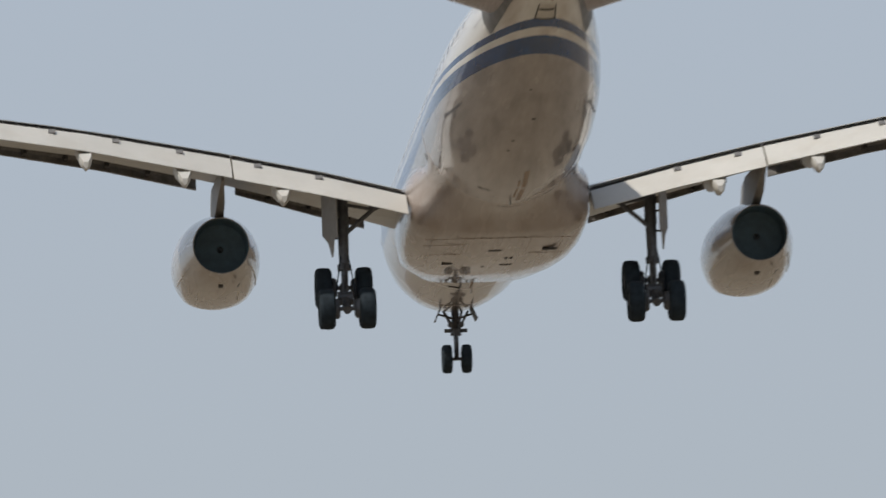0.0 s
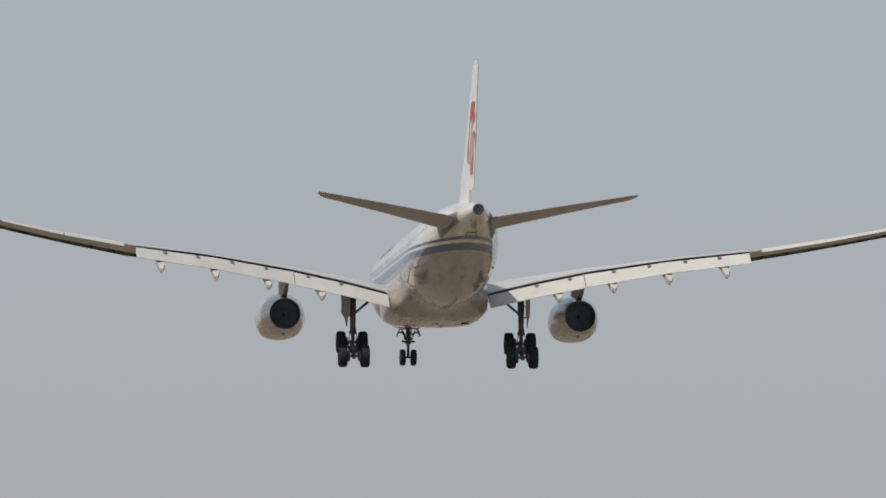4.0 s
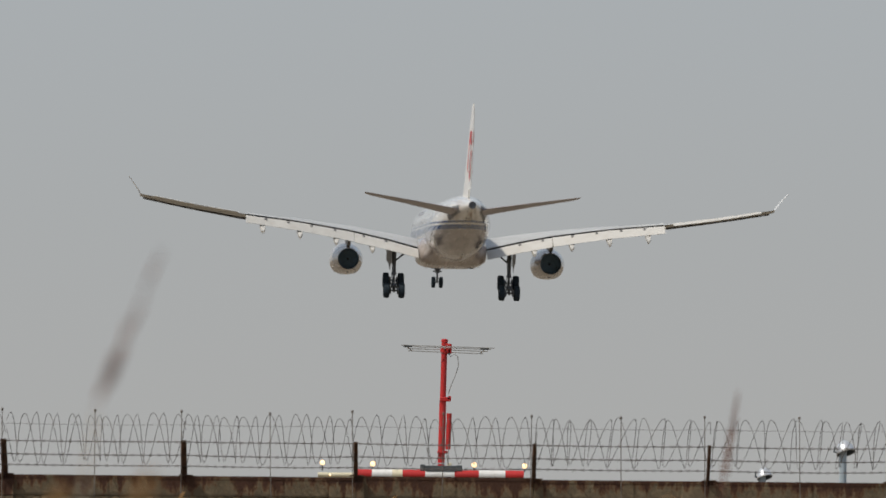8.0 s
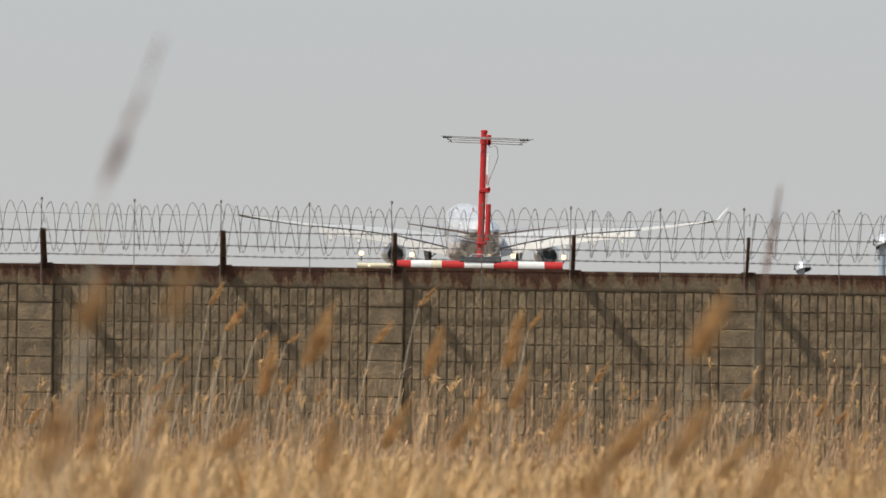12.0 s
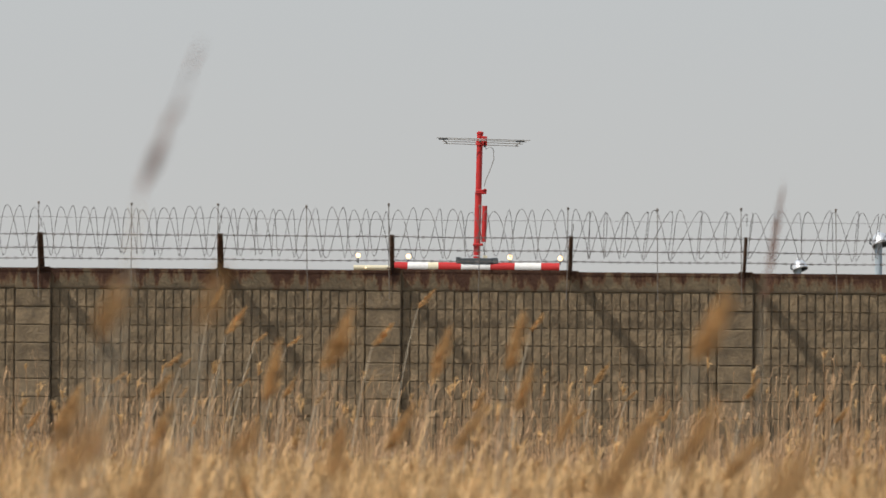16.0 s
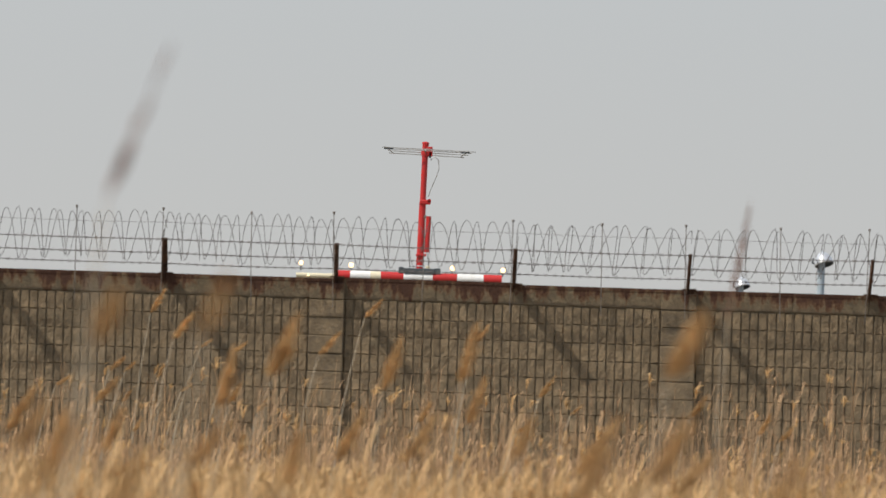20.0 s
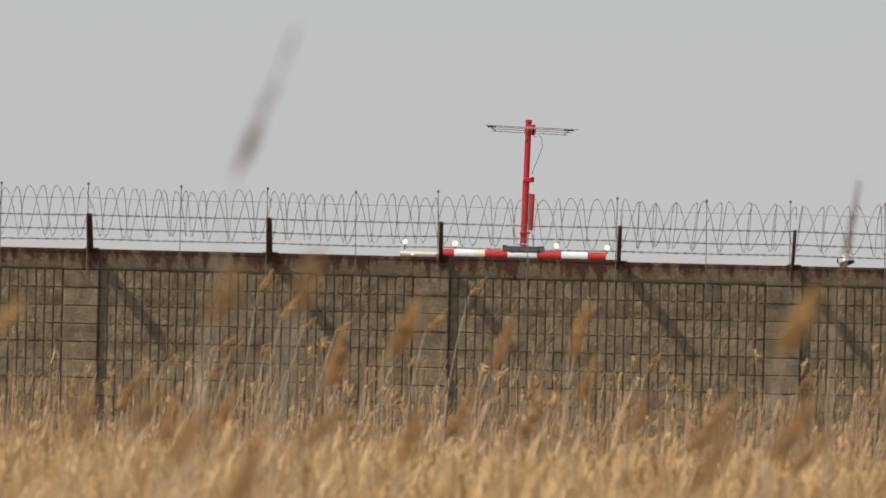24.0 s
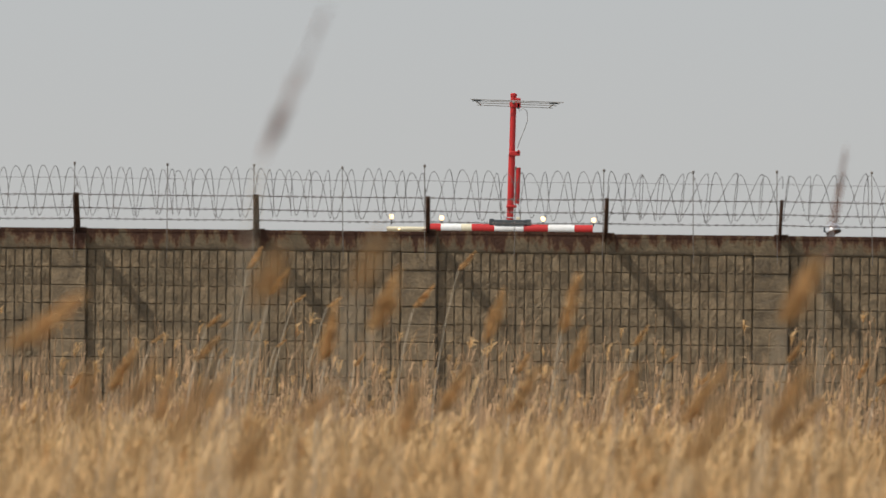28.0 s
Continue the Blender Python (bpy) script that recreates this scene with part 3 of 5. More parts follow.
def build_engine(plane, side):
    c = (9.42 * side, 0, -2.83)
    ax = (0, 1, 0)
    shell = Shape().turned(c, ax, [(3.25, 0.965), (3.25, 0.995), (4.2, 1.18), (5.3, 1.36), (6.6, 1.50), (8.0, 1.56), (9.2, 1.54), (10.0, 1.46)], 48)
    # the cowl is a little flattened below
    shell.v = [(x, y, z if z > c[2] - 1.1 else c[2] - 1.1 + (z - c[2] + 1.1) * 0.62) for x, y, z in shell.v]
    nac = part("engine", shell, M_NACELLE, plane, "cream jet engine nacelle hung below the wing")
    lip = Shape().turned(c, ax, [(10.0, 1.46), (10.25, 1.40), (10.35, 1.32), (10.25, 1.24), (9.8, 1.2), (8.8, 1.18)], 48)
    lip.v = [(x, y, z if z > c[2] - 1.1 else c[2] - 1.1 + (z - c[2] + 1.1) * 0.62) for x, y, z in lip.v]
    for a in (-62, -28, 28, 62):
        q = radians(180 + a)
        part("cowl_latch", Shape().tube([(c[0] + r * math.sin(q), y, c[2] + r * math.cos(q) * (0.93 if abs(a) < 40 else 1)) for y, r in ((4.4, 1.22), (5.3, 1.365), (6.6, 1.505), (8.0, 1.565))], 0.018, 5), M_SEAM, nac)
    part("intake_lip", lip, M_LIP, nac, "bright metal intake lip")
    part("exhaust_duct", Shape().turned(c, ax, [(3.25, 0.96), (3.28, 0.935), (3.9, 0.94), (4.25, 0.88), (4.3, 0.3), (4.3, 0.02)], 40), M_NOZZLE, nac, "dark exhaust nozzle with blue-grey haze in its colour")
    part("exhaust_cone", Shape().turned(c, ax, [(4.0, 0.02), (4.05, 0.06), (4.2, 0.1), (4.3, 0.11)], 24), M_STEEL, nac)
    part("fan_disc", Shape().turned(c, ax, [(9.6, 0.02), (9.1, 0.2), (8.85, 0.35), (8.8, 1.22)], 32), M_NOZZLE, nac)
    part("drain_mast", Shape().box((c[0] + 0.62, 4.4, -4.07), (0.03, 0.2, 0.16), Matrix.Rotation(0.6, 3, "Y")), M_STEEL, nac, smooth=False)
    part("access_panel", Shape().box((c[0], 4.7, -4.05), (0.16, 0.3, 0.03), Matrix.Rotation(radians(-10), 3, "X")), M_NEAR_BLACK, nac, smooth=False)
    rings = []
    for y, z0, z1, w in ((9.0, -1.3, -1.05, 0.08), (7.6, -1.3, -0.55, 0.15), (6.0, -1.45, -0.42, 0.17), (4.4, -1.75, -0.5, 0.16), (2.6, -1.45, -0.55, 0.14), (0.6, -0.95, -0.6, 0.05)):
        rings.append([Vector((c[0] + x, y, z)) for x, z in ((-w, z0), (w, z0), (w * 0.9, z1), (-w * 0.9, z1))])
    part("pylon", Shape().loft(rings), M_PYLON, nac, "grey engine pylon")
    return nac


def build_main_gear(plane, side):
    x = 5.34 * side
    gear = part("main_gear", Shape().tube([(x, 0.35, -1.3), (x, 0.2, -2.9)], 0.21, 16).tube([(x, 0.2, -2.9), (x, 0.06, -4.2)], [0.19, 0.17], 16).tube([(x, 0.06, -4.2), (x, 0, -5.1)], 0.12, 14)
                .turned((x, 0.06, -4.16), (0, 0.04, 1), [(-0.1, 0.15), (-0.1, 0.24), (0.08, 0.24), (0.12, 0.2)], 16, caps=True), M_STEEL, plane, "lowered main landing gear leg")
    tilt = radians(29)
    mid = Vector((x, 0, -5.24))
    fore = Vector((0, math.cos(tilt), math.sin(tilt)))
    part("bogie_beam", Shape().tube([mid - fore * 1.12, mid + fore * 1.12], [0.15, 0.15], 12).turned(mid, (1, 0, 0), [(-0.26, 0.1), (-0.26, 0.24), (0.26, 0.24), (0.26, 0.1)], 16), M_STEEL, gear)
    for k in (-0.99, 0.99):
        hub = mid + fore * k
        part("axle", Shape().tube([hub + Vector((-0.9, 0, 0)), hub + Vector((0.9, 0, 0))], 0.075, 10), M_STEEL, gear)
        for d in (-0.70, 0.70):
            wheel(gear, hub + Vector((d, 0, 0)), 0.71, 0.56)
            part("brake_pack", Shape().turned(hub + Vector((d * 0.6, 0, 0)), (1, 0, 0), [(-0.17, 0.1), (-0.17, 0.24), (-0.1, 0.33), (0.1, 0.36), (0.17, 0.3), (0.17, 0.1)], 16), M_STEEL, gear)
            part("brake_rod", Shape().tube([hub + Vector((d * 0.55, 0, -0.24)), mid + Vector((d * 0.4, 0, -0.34))], 0.035, 6), M_STEEL, gear)
    part("side_brace", Shape().tube([(x, 0.1, -3.05), ((5.34 - 1.05) * side, 0.1, -2.15), ((5.34 - 1.95) * side, 0.1, -1.75)], [0.075, 0.085, 0.075], 10).tube([(x, 0.1, -1.95), ((5.34 - 1.05) * side, 0.1, -2.15)], 0.06, 8)
         .tube([((5.34 - 1.05) * side, 0.1, -2.15), ((5.34 - 0.6) * side, 0.1, -1.4)], 0.05, 8), M_STEEL, gear)
    part("torque_link", Shape().tube([(x, -0.16, -4.1), (x, -0.55, -4.5), (x, -0.1, -4.95)], 0.06, 8), M_STEEL, gear)
    part("pitch_trimmer", Shape().tube([(x, 0.2, -3.9), (x, 0.62, -4.72)], 0.06, 8), M_STEEL, gear)
    for d in (-0.13, 0.13):
        part("brake_hose", Shape().tube([(x + d, -0.14, -3.8), (x + d * 1.6, -0.3, -4.3), (x + d * 2.2, -0.35, -4.75), (x + d * 2.6, -0.5, -5.25)], 0.022, 6), M_TYRE, gear)
        part("lower_rod", Shape().tube([mid - fore * 0.9 + Vector((d * 2.6, 0, -0.2)), mid + fore * 0.9 + Vector((d * 2.6, 0, -0.2))], 0.035, 6), M_STEEL, gear)
    # door fixed to the outer side of the leg, running fore and aft and splayed outward
    o = 0.34 * side
    out = [(0.0, -1.5), (1.0, -1.5), (1.0, -2.9), (0.6, -3.25), (0.36, -3.8), (0.22, -3.2), (0.0, -3.15)]
    s = Shape().loft([[Vector((x + (0.22 + 0.4 * k + t) * side, -0.6 + 1.7 * k, z)) for k, z in out][::-side] for t in (0, 0.05)])
    part("gear_door", s, M_PALE, gear, "grey panel door on the gear leg", smooth=False)
    for z in (-2.4, -3.1):
        part("door_link", Shape().tube([(x, 0.1, z), (x + o, 0.1, z - 0.05)], 0.04, 6), M_STEEL, gear)
    return gear


def build_nose_gear(plane):
    y = 22.2
    gear = part("nose_gear", Shape().tube([(0, y + 0.25, -2.3), (0, y + 0.06, -3.55)], 0.14, 14).tube([(0, y + 0.06, -3.55), (0, y, -4.5)], 0.09, 12).turned((0, y + 0.08, -3.5), (0, 0, 1), [(-0.12, 0.12), (-0.12, 0.2), (0.1, 0.2), (0.1, 0.12)], 14, caps=True), M_STEEL, plane, "lowered nose landing gear leg")
    part("axle", Shape().tube([(-0.5, y, -4.5), (0.5, y, -4.5)], 0.06, 10), M_STEEL, gear)
    for d in (-0.36, 0.36):
        wheel(gear, Vector((d, y, -4.5)), 0.53, 0.36)
    part("torque_link", Shape().tube([(0, y - 0.12, -3.6), (0, y - 0.42, -3.95), (0, y - 0.08, -4.3)], 0.045, 8), M_STEEL, gear)
    for d in (-1, 1):
        part("drag_brace", Shape().tube([(0.1 * d, y + 0.1, -3.3), (0.35 * d, y + 1.4, -2.5)], 0.05, 8), M_STEEL, gear)
    part("steering_unit", Shape().tube([(-0.42, y, -3.45), (0.42, y, -3.45)], 0.07, 10), M_STEEL, gear)
    for d in (-1, 1):
        part("door_link", Shape().tube([(0.1 * d, y, -3.0), (0.62 * d, y - 0.1, -2.85)], 0.04, 6), M_STEEL, gear)
        s = Shape().box((0.66 * d, y - 0.2, -2.86), (0.05, 0.95, 0.5), Matrix.Rotation(radians(-24 * d), 3, "Y"))
        part("gear_door", s, M_STEEL, gear, "small dark nose gear door", smooth=False)
        part("taxi_light", Shape().turned((0.2 * d, y - 0.1, -3.25), (0, 1, 0), [(-0.06, 0.1), (0.05, 0.1), (0.12, 0.03)], 12, caps=True), M_STEEL, gear)
        part("retract_rod", Shape().tube([(0.12 * d, y - 0.05, -3.4), (0.46 * d, y - 0.2, -2.75)], 0.045, 8), M_STEEL, gear)
    return gear


def build_tail(plane):
    for side in (-1, 1):
        rows = ((0.6, -20.6, -25.9, 1.32, 0.72), (1.5, -21.2, -26.2, 1.44, 0.62), (5.5, -24.4, -27.7, 2.04, 0.40), (9.2, -27.2, -29.05, 2.55, 0.20), (9.5, -27.7, -29.1, 2.59, 0.15), (9.7, -28.5, -29.16, 2.61, 0.06))
        stab = part("tailplane", Shape().loft([[Vector((p.x * side, p.y, p.z)) for p in aerofoil(x, le, te + 0.24 * (le - te), z, t, -0.075 * (le - te), 7, 0.5)][::side] for x, le, te, z, t in rows]), M_TAIL, plane, "grey swept tailplane")
        rings = []
        for x, le, te, z, t in rows[1:]:
            h = te + 0.24 * (le - te)
            rings.append([Vector((x * side, h - 0.02, z + 0.13 * t)), Vector((x * side, te, z + 0.02)), Vector((x * side, te, z - 0.01)), Vector((x * side, h - 0.02, z - 0.11 * t))][::side])
        part("elevator", Shape().loft(rings), M_TAIL, stab, "hinged elevator", smooth=False)
        part("root_seal", skin_patch(-20.6, -25.4, 76 * side, 122 * side, 0.02, 5), M_SLAT, stab, "dark metal plate round the tailplane root")
    rows = ((2.0, -15.6, -25.3, 0.75), (3.2, -17.4, -25.7, 0.66), (7.0, -21.9, -27.2, 0.5), (10.6, -25.6, -28.45, 0.30), (10.86, -26.2, -28.5, 0.12))

    def upright(z, le, te, t):
        ring = [Vector((p.z, p.y, z)) for p in aerofoil(0, le, te, 0, t, 0.0, 7, 0.45)]
        return ring

    fin = part("tail_fin", Shape().loft([upright(z, le, te + 0.3 * (le - te), t) for z, le, te, t in rows]), M_FIN, plane, "white tail fin with a red emblem")
    rings = [[Vector((0.14 * t, te + 0.3 * (le - te) - 0.02, z)), Vector((0.02, te, z)), Vector((-0.02, te, z)), Vector((-0.12 * t, te + 0.3 * (le - te) - 0.02, z))] for z, le, te, t in rows[1:4]]
    part("rudder", Shape().loft(rings), M_FIN, fin, "white rudder", smooth=False)
    # the emblem, on each side
    for side in (-1, 1):
        def on_fin(y, z):
            for a, b in zip(rows, rows[1:]):
                if z <= b[0]:
                    break
            k = (z - a[0]) / (b[0] - a[0])
            le, te, t = [p + (q - p) * k for p, q in zip(a[1:], b[1:])]
            hinge = te + 0.3 * (le - te)
            y = max(y, te + 0.08)
            half = 0.42 * t * min(1, 2.2 * (y - te) / (le - te) + 0.05) if y > hinge else 0.02 + 0.14 * t * (y - te) / (hinge - te)
            return Vector((side * (half + 0.02), y, z))

        # brush strokes as (y, z, half width): a long plume, a leaf beside it and a hooked S
        for stroke in (((-27.0, 8.3, 0.02), (-26.1, 8.1, 0.34), (-25.7, 7.7, 0.36), (-25.25, 7.2, 0.2), (-24.8, 6.5, 0.15), (-24.3, 5.7, 0.26), (-24.05, 5.1, 0.34), (-24.2, 4.75, 0.03)),
                       ((-26.9, 7.8, 0.02), (-26.5, 7.45, 0.22), (-26.05, 7.1, 0.03)),
                       ((-26.55, 5.65, 0.03), (-26.6, 6.05, 0.14), (-26.3, 6.45, 0.2), (-25.75, 6.3, 0.16), (-25.6, 5.55, 0.2), (-25.4, 4.95, 0.28), (-24.8, 4.45, 0.3), (-24.1, 4.3, 0.04)),
                       ((-25.45, 4.55, 0.03), (-25.0, 4.2, 0.13), (-24.3, 4.05, 0.02))):
            pts = [Vector(p) for p in stroke]
            pts = [pts[0]] + pts + [pts[-1]]
            line = []
            for a, b, c, d in zip(pts, pts[1:], pts[2:], pts[3:]):
                for i in range(5):
                    k = i / 5
                    line.append(0.5 * (2 * b + (c - a) * k + (2 * a - 5 * b + 4 * c - d) * k ** 2 + (3 * b - a - 3 * c + d) * k ** 3))
            line.append(pts[-1])
            s = Shape()
            for i, p in enumerate(line):
                way = line[min(i + 1, len(line) - 1)] - line[max(i - 1, 0)]
                across = Vector((way.y, -way.x)).normalized() * p.z
                s.v += [on_fin(p.x - across.x, p.y - across.y), on_fin(p.x + across.x, p.y + across.y)]
            s.f = [(2 * i, 2 * i + 1, 2 * i + 3, 2 * i + 2) for i in range(len(line) - 1)]
            s.m = [0] * len(s.f)
            part("emblem_stroke", s, M_RED, fin, "red painted brush stroke")
    part("tail_cone_exhaust", Shape().turned((0, -28.82, 1.68), (0, 1, 0), [(0.02, 0.35), (-0.12, 0.31), (-0.12, 0.27), (-0.02, 0.26), (-0.02, 0.01)], 28), M_STEEL, plane, "dark round exhaust in the tail cone")


def build_airliner():
    plane = empty("airliner")
    tagged(plane, "white twin-engine airliner with navy stripes, landing with wheels down", "airplane")
    seg = 56
    rings = [[Vector((w * math.sin(2 * math.pi * k / seg), y, z + h * math.cos(2 * math.pi * k / seg))) for k in range(seg)] for y, z, w, h in FUSE]
    part("fuselage", Shape().loft(rings), M_FUSE, plane, "white fuselage with two navy stripes", edge=60)
    # belly fairing
    rings = []
    for y, w, bottom, top, k in ((13.2, 0.9, -2.86, -2.2, 0), (11.5, 2.2, -3.18, -1.6, 0), (9.0, 2.9, -3.3, -1.0, 0), (6.0, 3.16, -3.48, -0.55, 0), (3.5, 3.24, -3.53, -0.45, 0), (2.2, 3.23, -3.5, -0.48, 0), (-0.5, 3.2, -3.42, -0.52, 0.0),
                                 (-1.5, 3.14, -3.38, -0.7, 0.04), (-1.9, 3.1, -3.33, -0.8, 0.1), (-2.5, 3.05, -3.2, -0.9, 0.3), (-3.2, 3.0, -3.04, -1.1, 0.55), (-4.0, 2.9, -2.9, -1.3, 0.82), (-4.7, 2.8, -2.8, -1.4, 1.0), (-5.3, 2.7, -2.7, -1.6, 1.0)):
        ring = []
        zc, hz = (bottom + top) / 2, (top - bottom) / 2
        for q in range(48):
            a = 2 * math.pi * q / 48
            cs, sn = math.cos(a), math.sin(a)
            swollen = Vector((w * math.copysign(abs(sn) ** 0.54, sn), y, zc + hz * math.copysign(abs(cs) ** 0.54, cs)))
            turn = math.degrees(a) if a <= math.pi else math.degrees(a) - 360
            ring.append(swollen.lerp(fuse_point(y, math.copysign(88 + abs(turn) * 92 / 180, turn), 0.03 if y > -5 else -0.04), k))
        rings.append(ring)
    belly = part("belly_fairing", Shape().loft(rings), M_BELLY, plane, "grey swollen belly fairing below the wing", edge=60)

    def underside(y):
        return -3.515 + (0.026 * (3.5 - y) if y < 3.5 else 0.02 * (y - 3.5))

    for x, y, w, d in ((0.0, 1.6, 0.46, 0.3), (0.5, 3.2, 0.11, 0.3), (0.68, 3.2, 0.11, 0.3), (0.6, 4.9, 0.42, 0.2), (1.9, 1.5, 0.5, 0.28), (-0.18, 5.3, 0.09, 0.3), (-1.5, 4.4, 0.36, 0.22)):
        part("belly_vent", Shape().box((x, y, underside(y)), (w, d, 0.05)), M_NEAR_BLACK, belly, smooth=False)
    # joints of the wheel bay doors
    for x, y0, y1 in ((-2.3, -0.9, 4.6), (-1.15, -0.9, 2.2), (-0.03, -0.9, 5.6), (1.1, -0.9, 4.2), (2.2, -0.9, 3.6)):
        part("door_joint", Shape().tube([(x, y, underside(y) - 0.004) for y in (y0, (y0 + y1) / 2, y1)], 0.009, 5), M_STREAK, belly)
    for y, x0, x1 in ((0.3, -2.6, -1.1), (2.2, -2.3, 2.4), (-0.9, -2.6, 2.6)):
        part("cross_joint", Shape().tube([(x, y, underside(y) - 0.004) for x in (x0, (x0 + x1) / 2, x1)], 0.010, 5), M_STREAK, belly)
    # the edge where the fairing dies away on the fuselage
    part("fairing_edge", Shape().tube([fuse_point(-4.6 + 0.5 * abs(a - 180) / 70, a, 0.032) for a in range(108, 253, 6)], 0.016, 6), M_SLAT, belly, "thin dark edge of the fairing")
    for side in (-1, 1):
        build_wing(plane, side)
        build_engine(plane, side)
        build_main_gear(plane, side)
        # cabin windows, doors and the lettering, drawn as plain bars
        y = 20.0
        while y > -17.5:
            if not (-8.3 < y < -6.9 or 8.0 < y < 9.4):
                part("cabin_window", skin_patch(y, y - 0.26, 72 * side, 79 * side, 0.008, 1), M_GLASS, plane)
            y -= 0.53 * 2
        for y in (21.6, 9.3, -6.9, -19.2):
            for y0, y1, a0, a1 in ((y, y - 0.04, 62, 96), (y - 1.1, y - 1.14, 62, 96), (y, y - 1.14, 61.5, 62.5), (y, y - 1.14, 95.5, 96.5)):
                part("door_seam", skin_patch(y0, y1, a0 * side, a1 * side, 0.006, 2), M_TAIL, plane)
        for i in range(8):
            part("title_bar", skin_patch(16.5 - i * 1.25, 15.7 - i * 1.25, 44 * side, 58 * side, 0.006, 2), M_TITLE, plane, "plain grey bar of lettering")
        for i in range(11):
            part("marking_bar", skin_patch(-11.6 - i * 0.26, -11.76 - i * 0.26, (111.5 + i * 1.05) * side, (113.8 + i * 1.05) * side, 0.008, 1), M_INK, plane, "plain dark bar of small lettering")
        part("static_rod", Shape().tube([(29.2 * side, -8.0, 2.46), (29.2 * side, -8.5, 2.43)], 0.015, 5), M_INK, plane)
    build_nose_gear(plane)
    build_tail(plane)
    for y, a in ((-6.2, 180), (12.5, 176), (15.0, 178)):
        part("belly_aerial", Shape().box(fuse_point(y, a, 0.1), (0.03, 0.35, 0.28)), M_PALE, plane, smooth=False)
    for y, a, l, w in ((-7.3, 200, 0.14, 4), (15.6, 190, 0.3, 4), (-26.2, 150, 0.18, 4), (-27.0, 205, 0.16, 4), (-15.4, 176, 0.12, 1.4), (-13.6, 189, 0.08, 1), (-12.6, 191, 0.08, 1), (-17.8, 182, 0.1, 1)):
        part("skin_port", skin_patch(y, y - l, a - w, a + w, 0.01, 1), M_NEAR_BLACK, plane)
    # skin joints round the rear fuselage and along it
    for y in (15.8, 20.2):
        part("skin_joint", skin_patch(y, y - 0.035, 95, 265, 0.006, 24), M_SEAM, plane)
    for a, y, l, w in ((174, -5.6, 5.0, 3.4), (178, -6.4, 3.0, 1.6), (180, -25.4, 2.2, 9.0), (172, -25.2, 1.6, 5.0), (192, -25.8, 1.4, 6.0), (178, 15.5, 3.2, 1.8), (185, 13.6, 4.0, 1.0), (169, 14.6, 4.0, 0.9)):
        part("oil_streak", skin_patch(y, y - l, a - w / 2, a + w / 2, 0.004, 5), M_STREAK, plane, "brown oil streak on the belly")
    part("tail_hatch", skin_patch(-23.6, -24.9, 166, 194, 0.010, 3), M_SEAM, plane, "small hatch below the tail cone")
    for y0, y1, a0, a1 in ((-23.6, -23.68, 166, 194), (-24.4, -24.55, 168, 192), (-23.6, -24.9, 165, 167), (-23.6, -24.9, 193, 195)):
        part("hatch_edge", skin_patch(y0, y1, a0, a1, 0.016, 3), M_NEAR_BLACK, plane)
    part("beacon", Shape().turned(fuse_point(3.0, 0, 0), (0, 0, 1), [(0, 0.12), (0.1, 0.1), (0.16, 0.02)], 12), M_RED, plane)
    return plane


airliner = build_airliner()


# ---- perimeter wall: block courses between piers, a rust-stained coping, angle-iron arms ----
WALL_Y, WALL_TOP = 140.0, 2.75
POSTS = [-15.9, -13.4, -10.85, -8.35, -5.796, -3.25, -0.816, 1.714, 4.188, 6.77, 9.25, 11.8, 14.3, 16.8]
PIERS = POSTS[0::2]
CELL_W, CELL_H = 0.125, 0.2555
COPE_H = 0.305
ROWS = 9


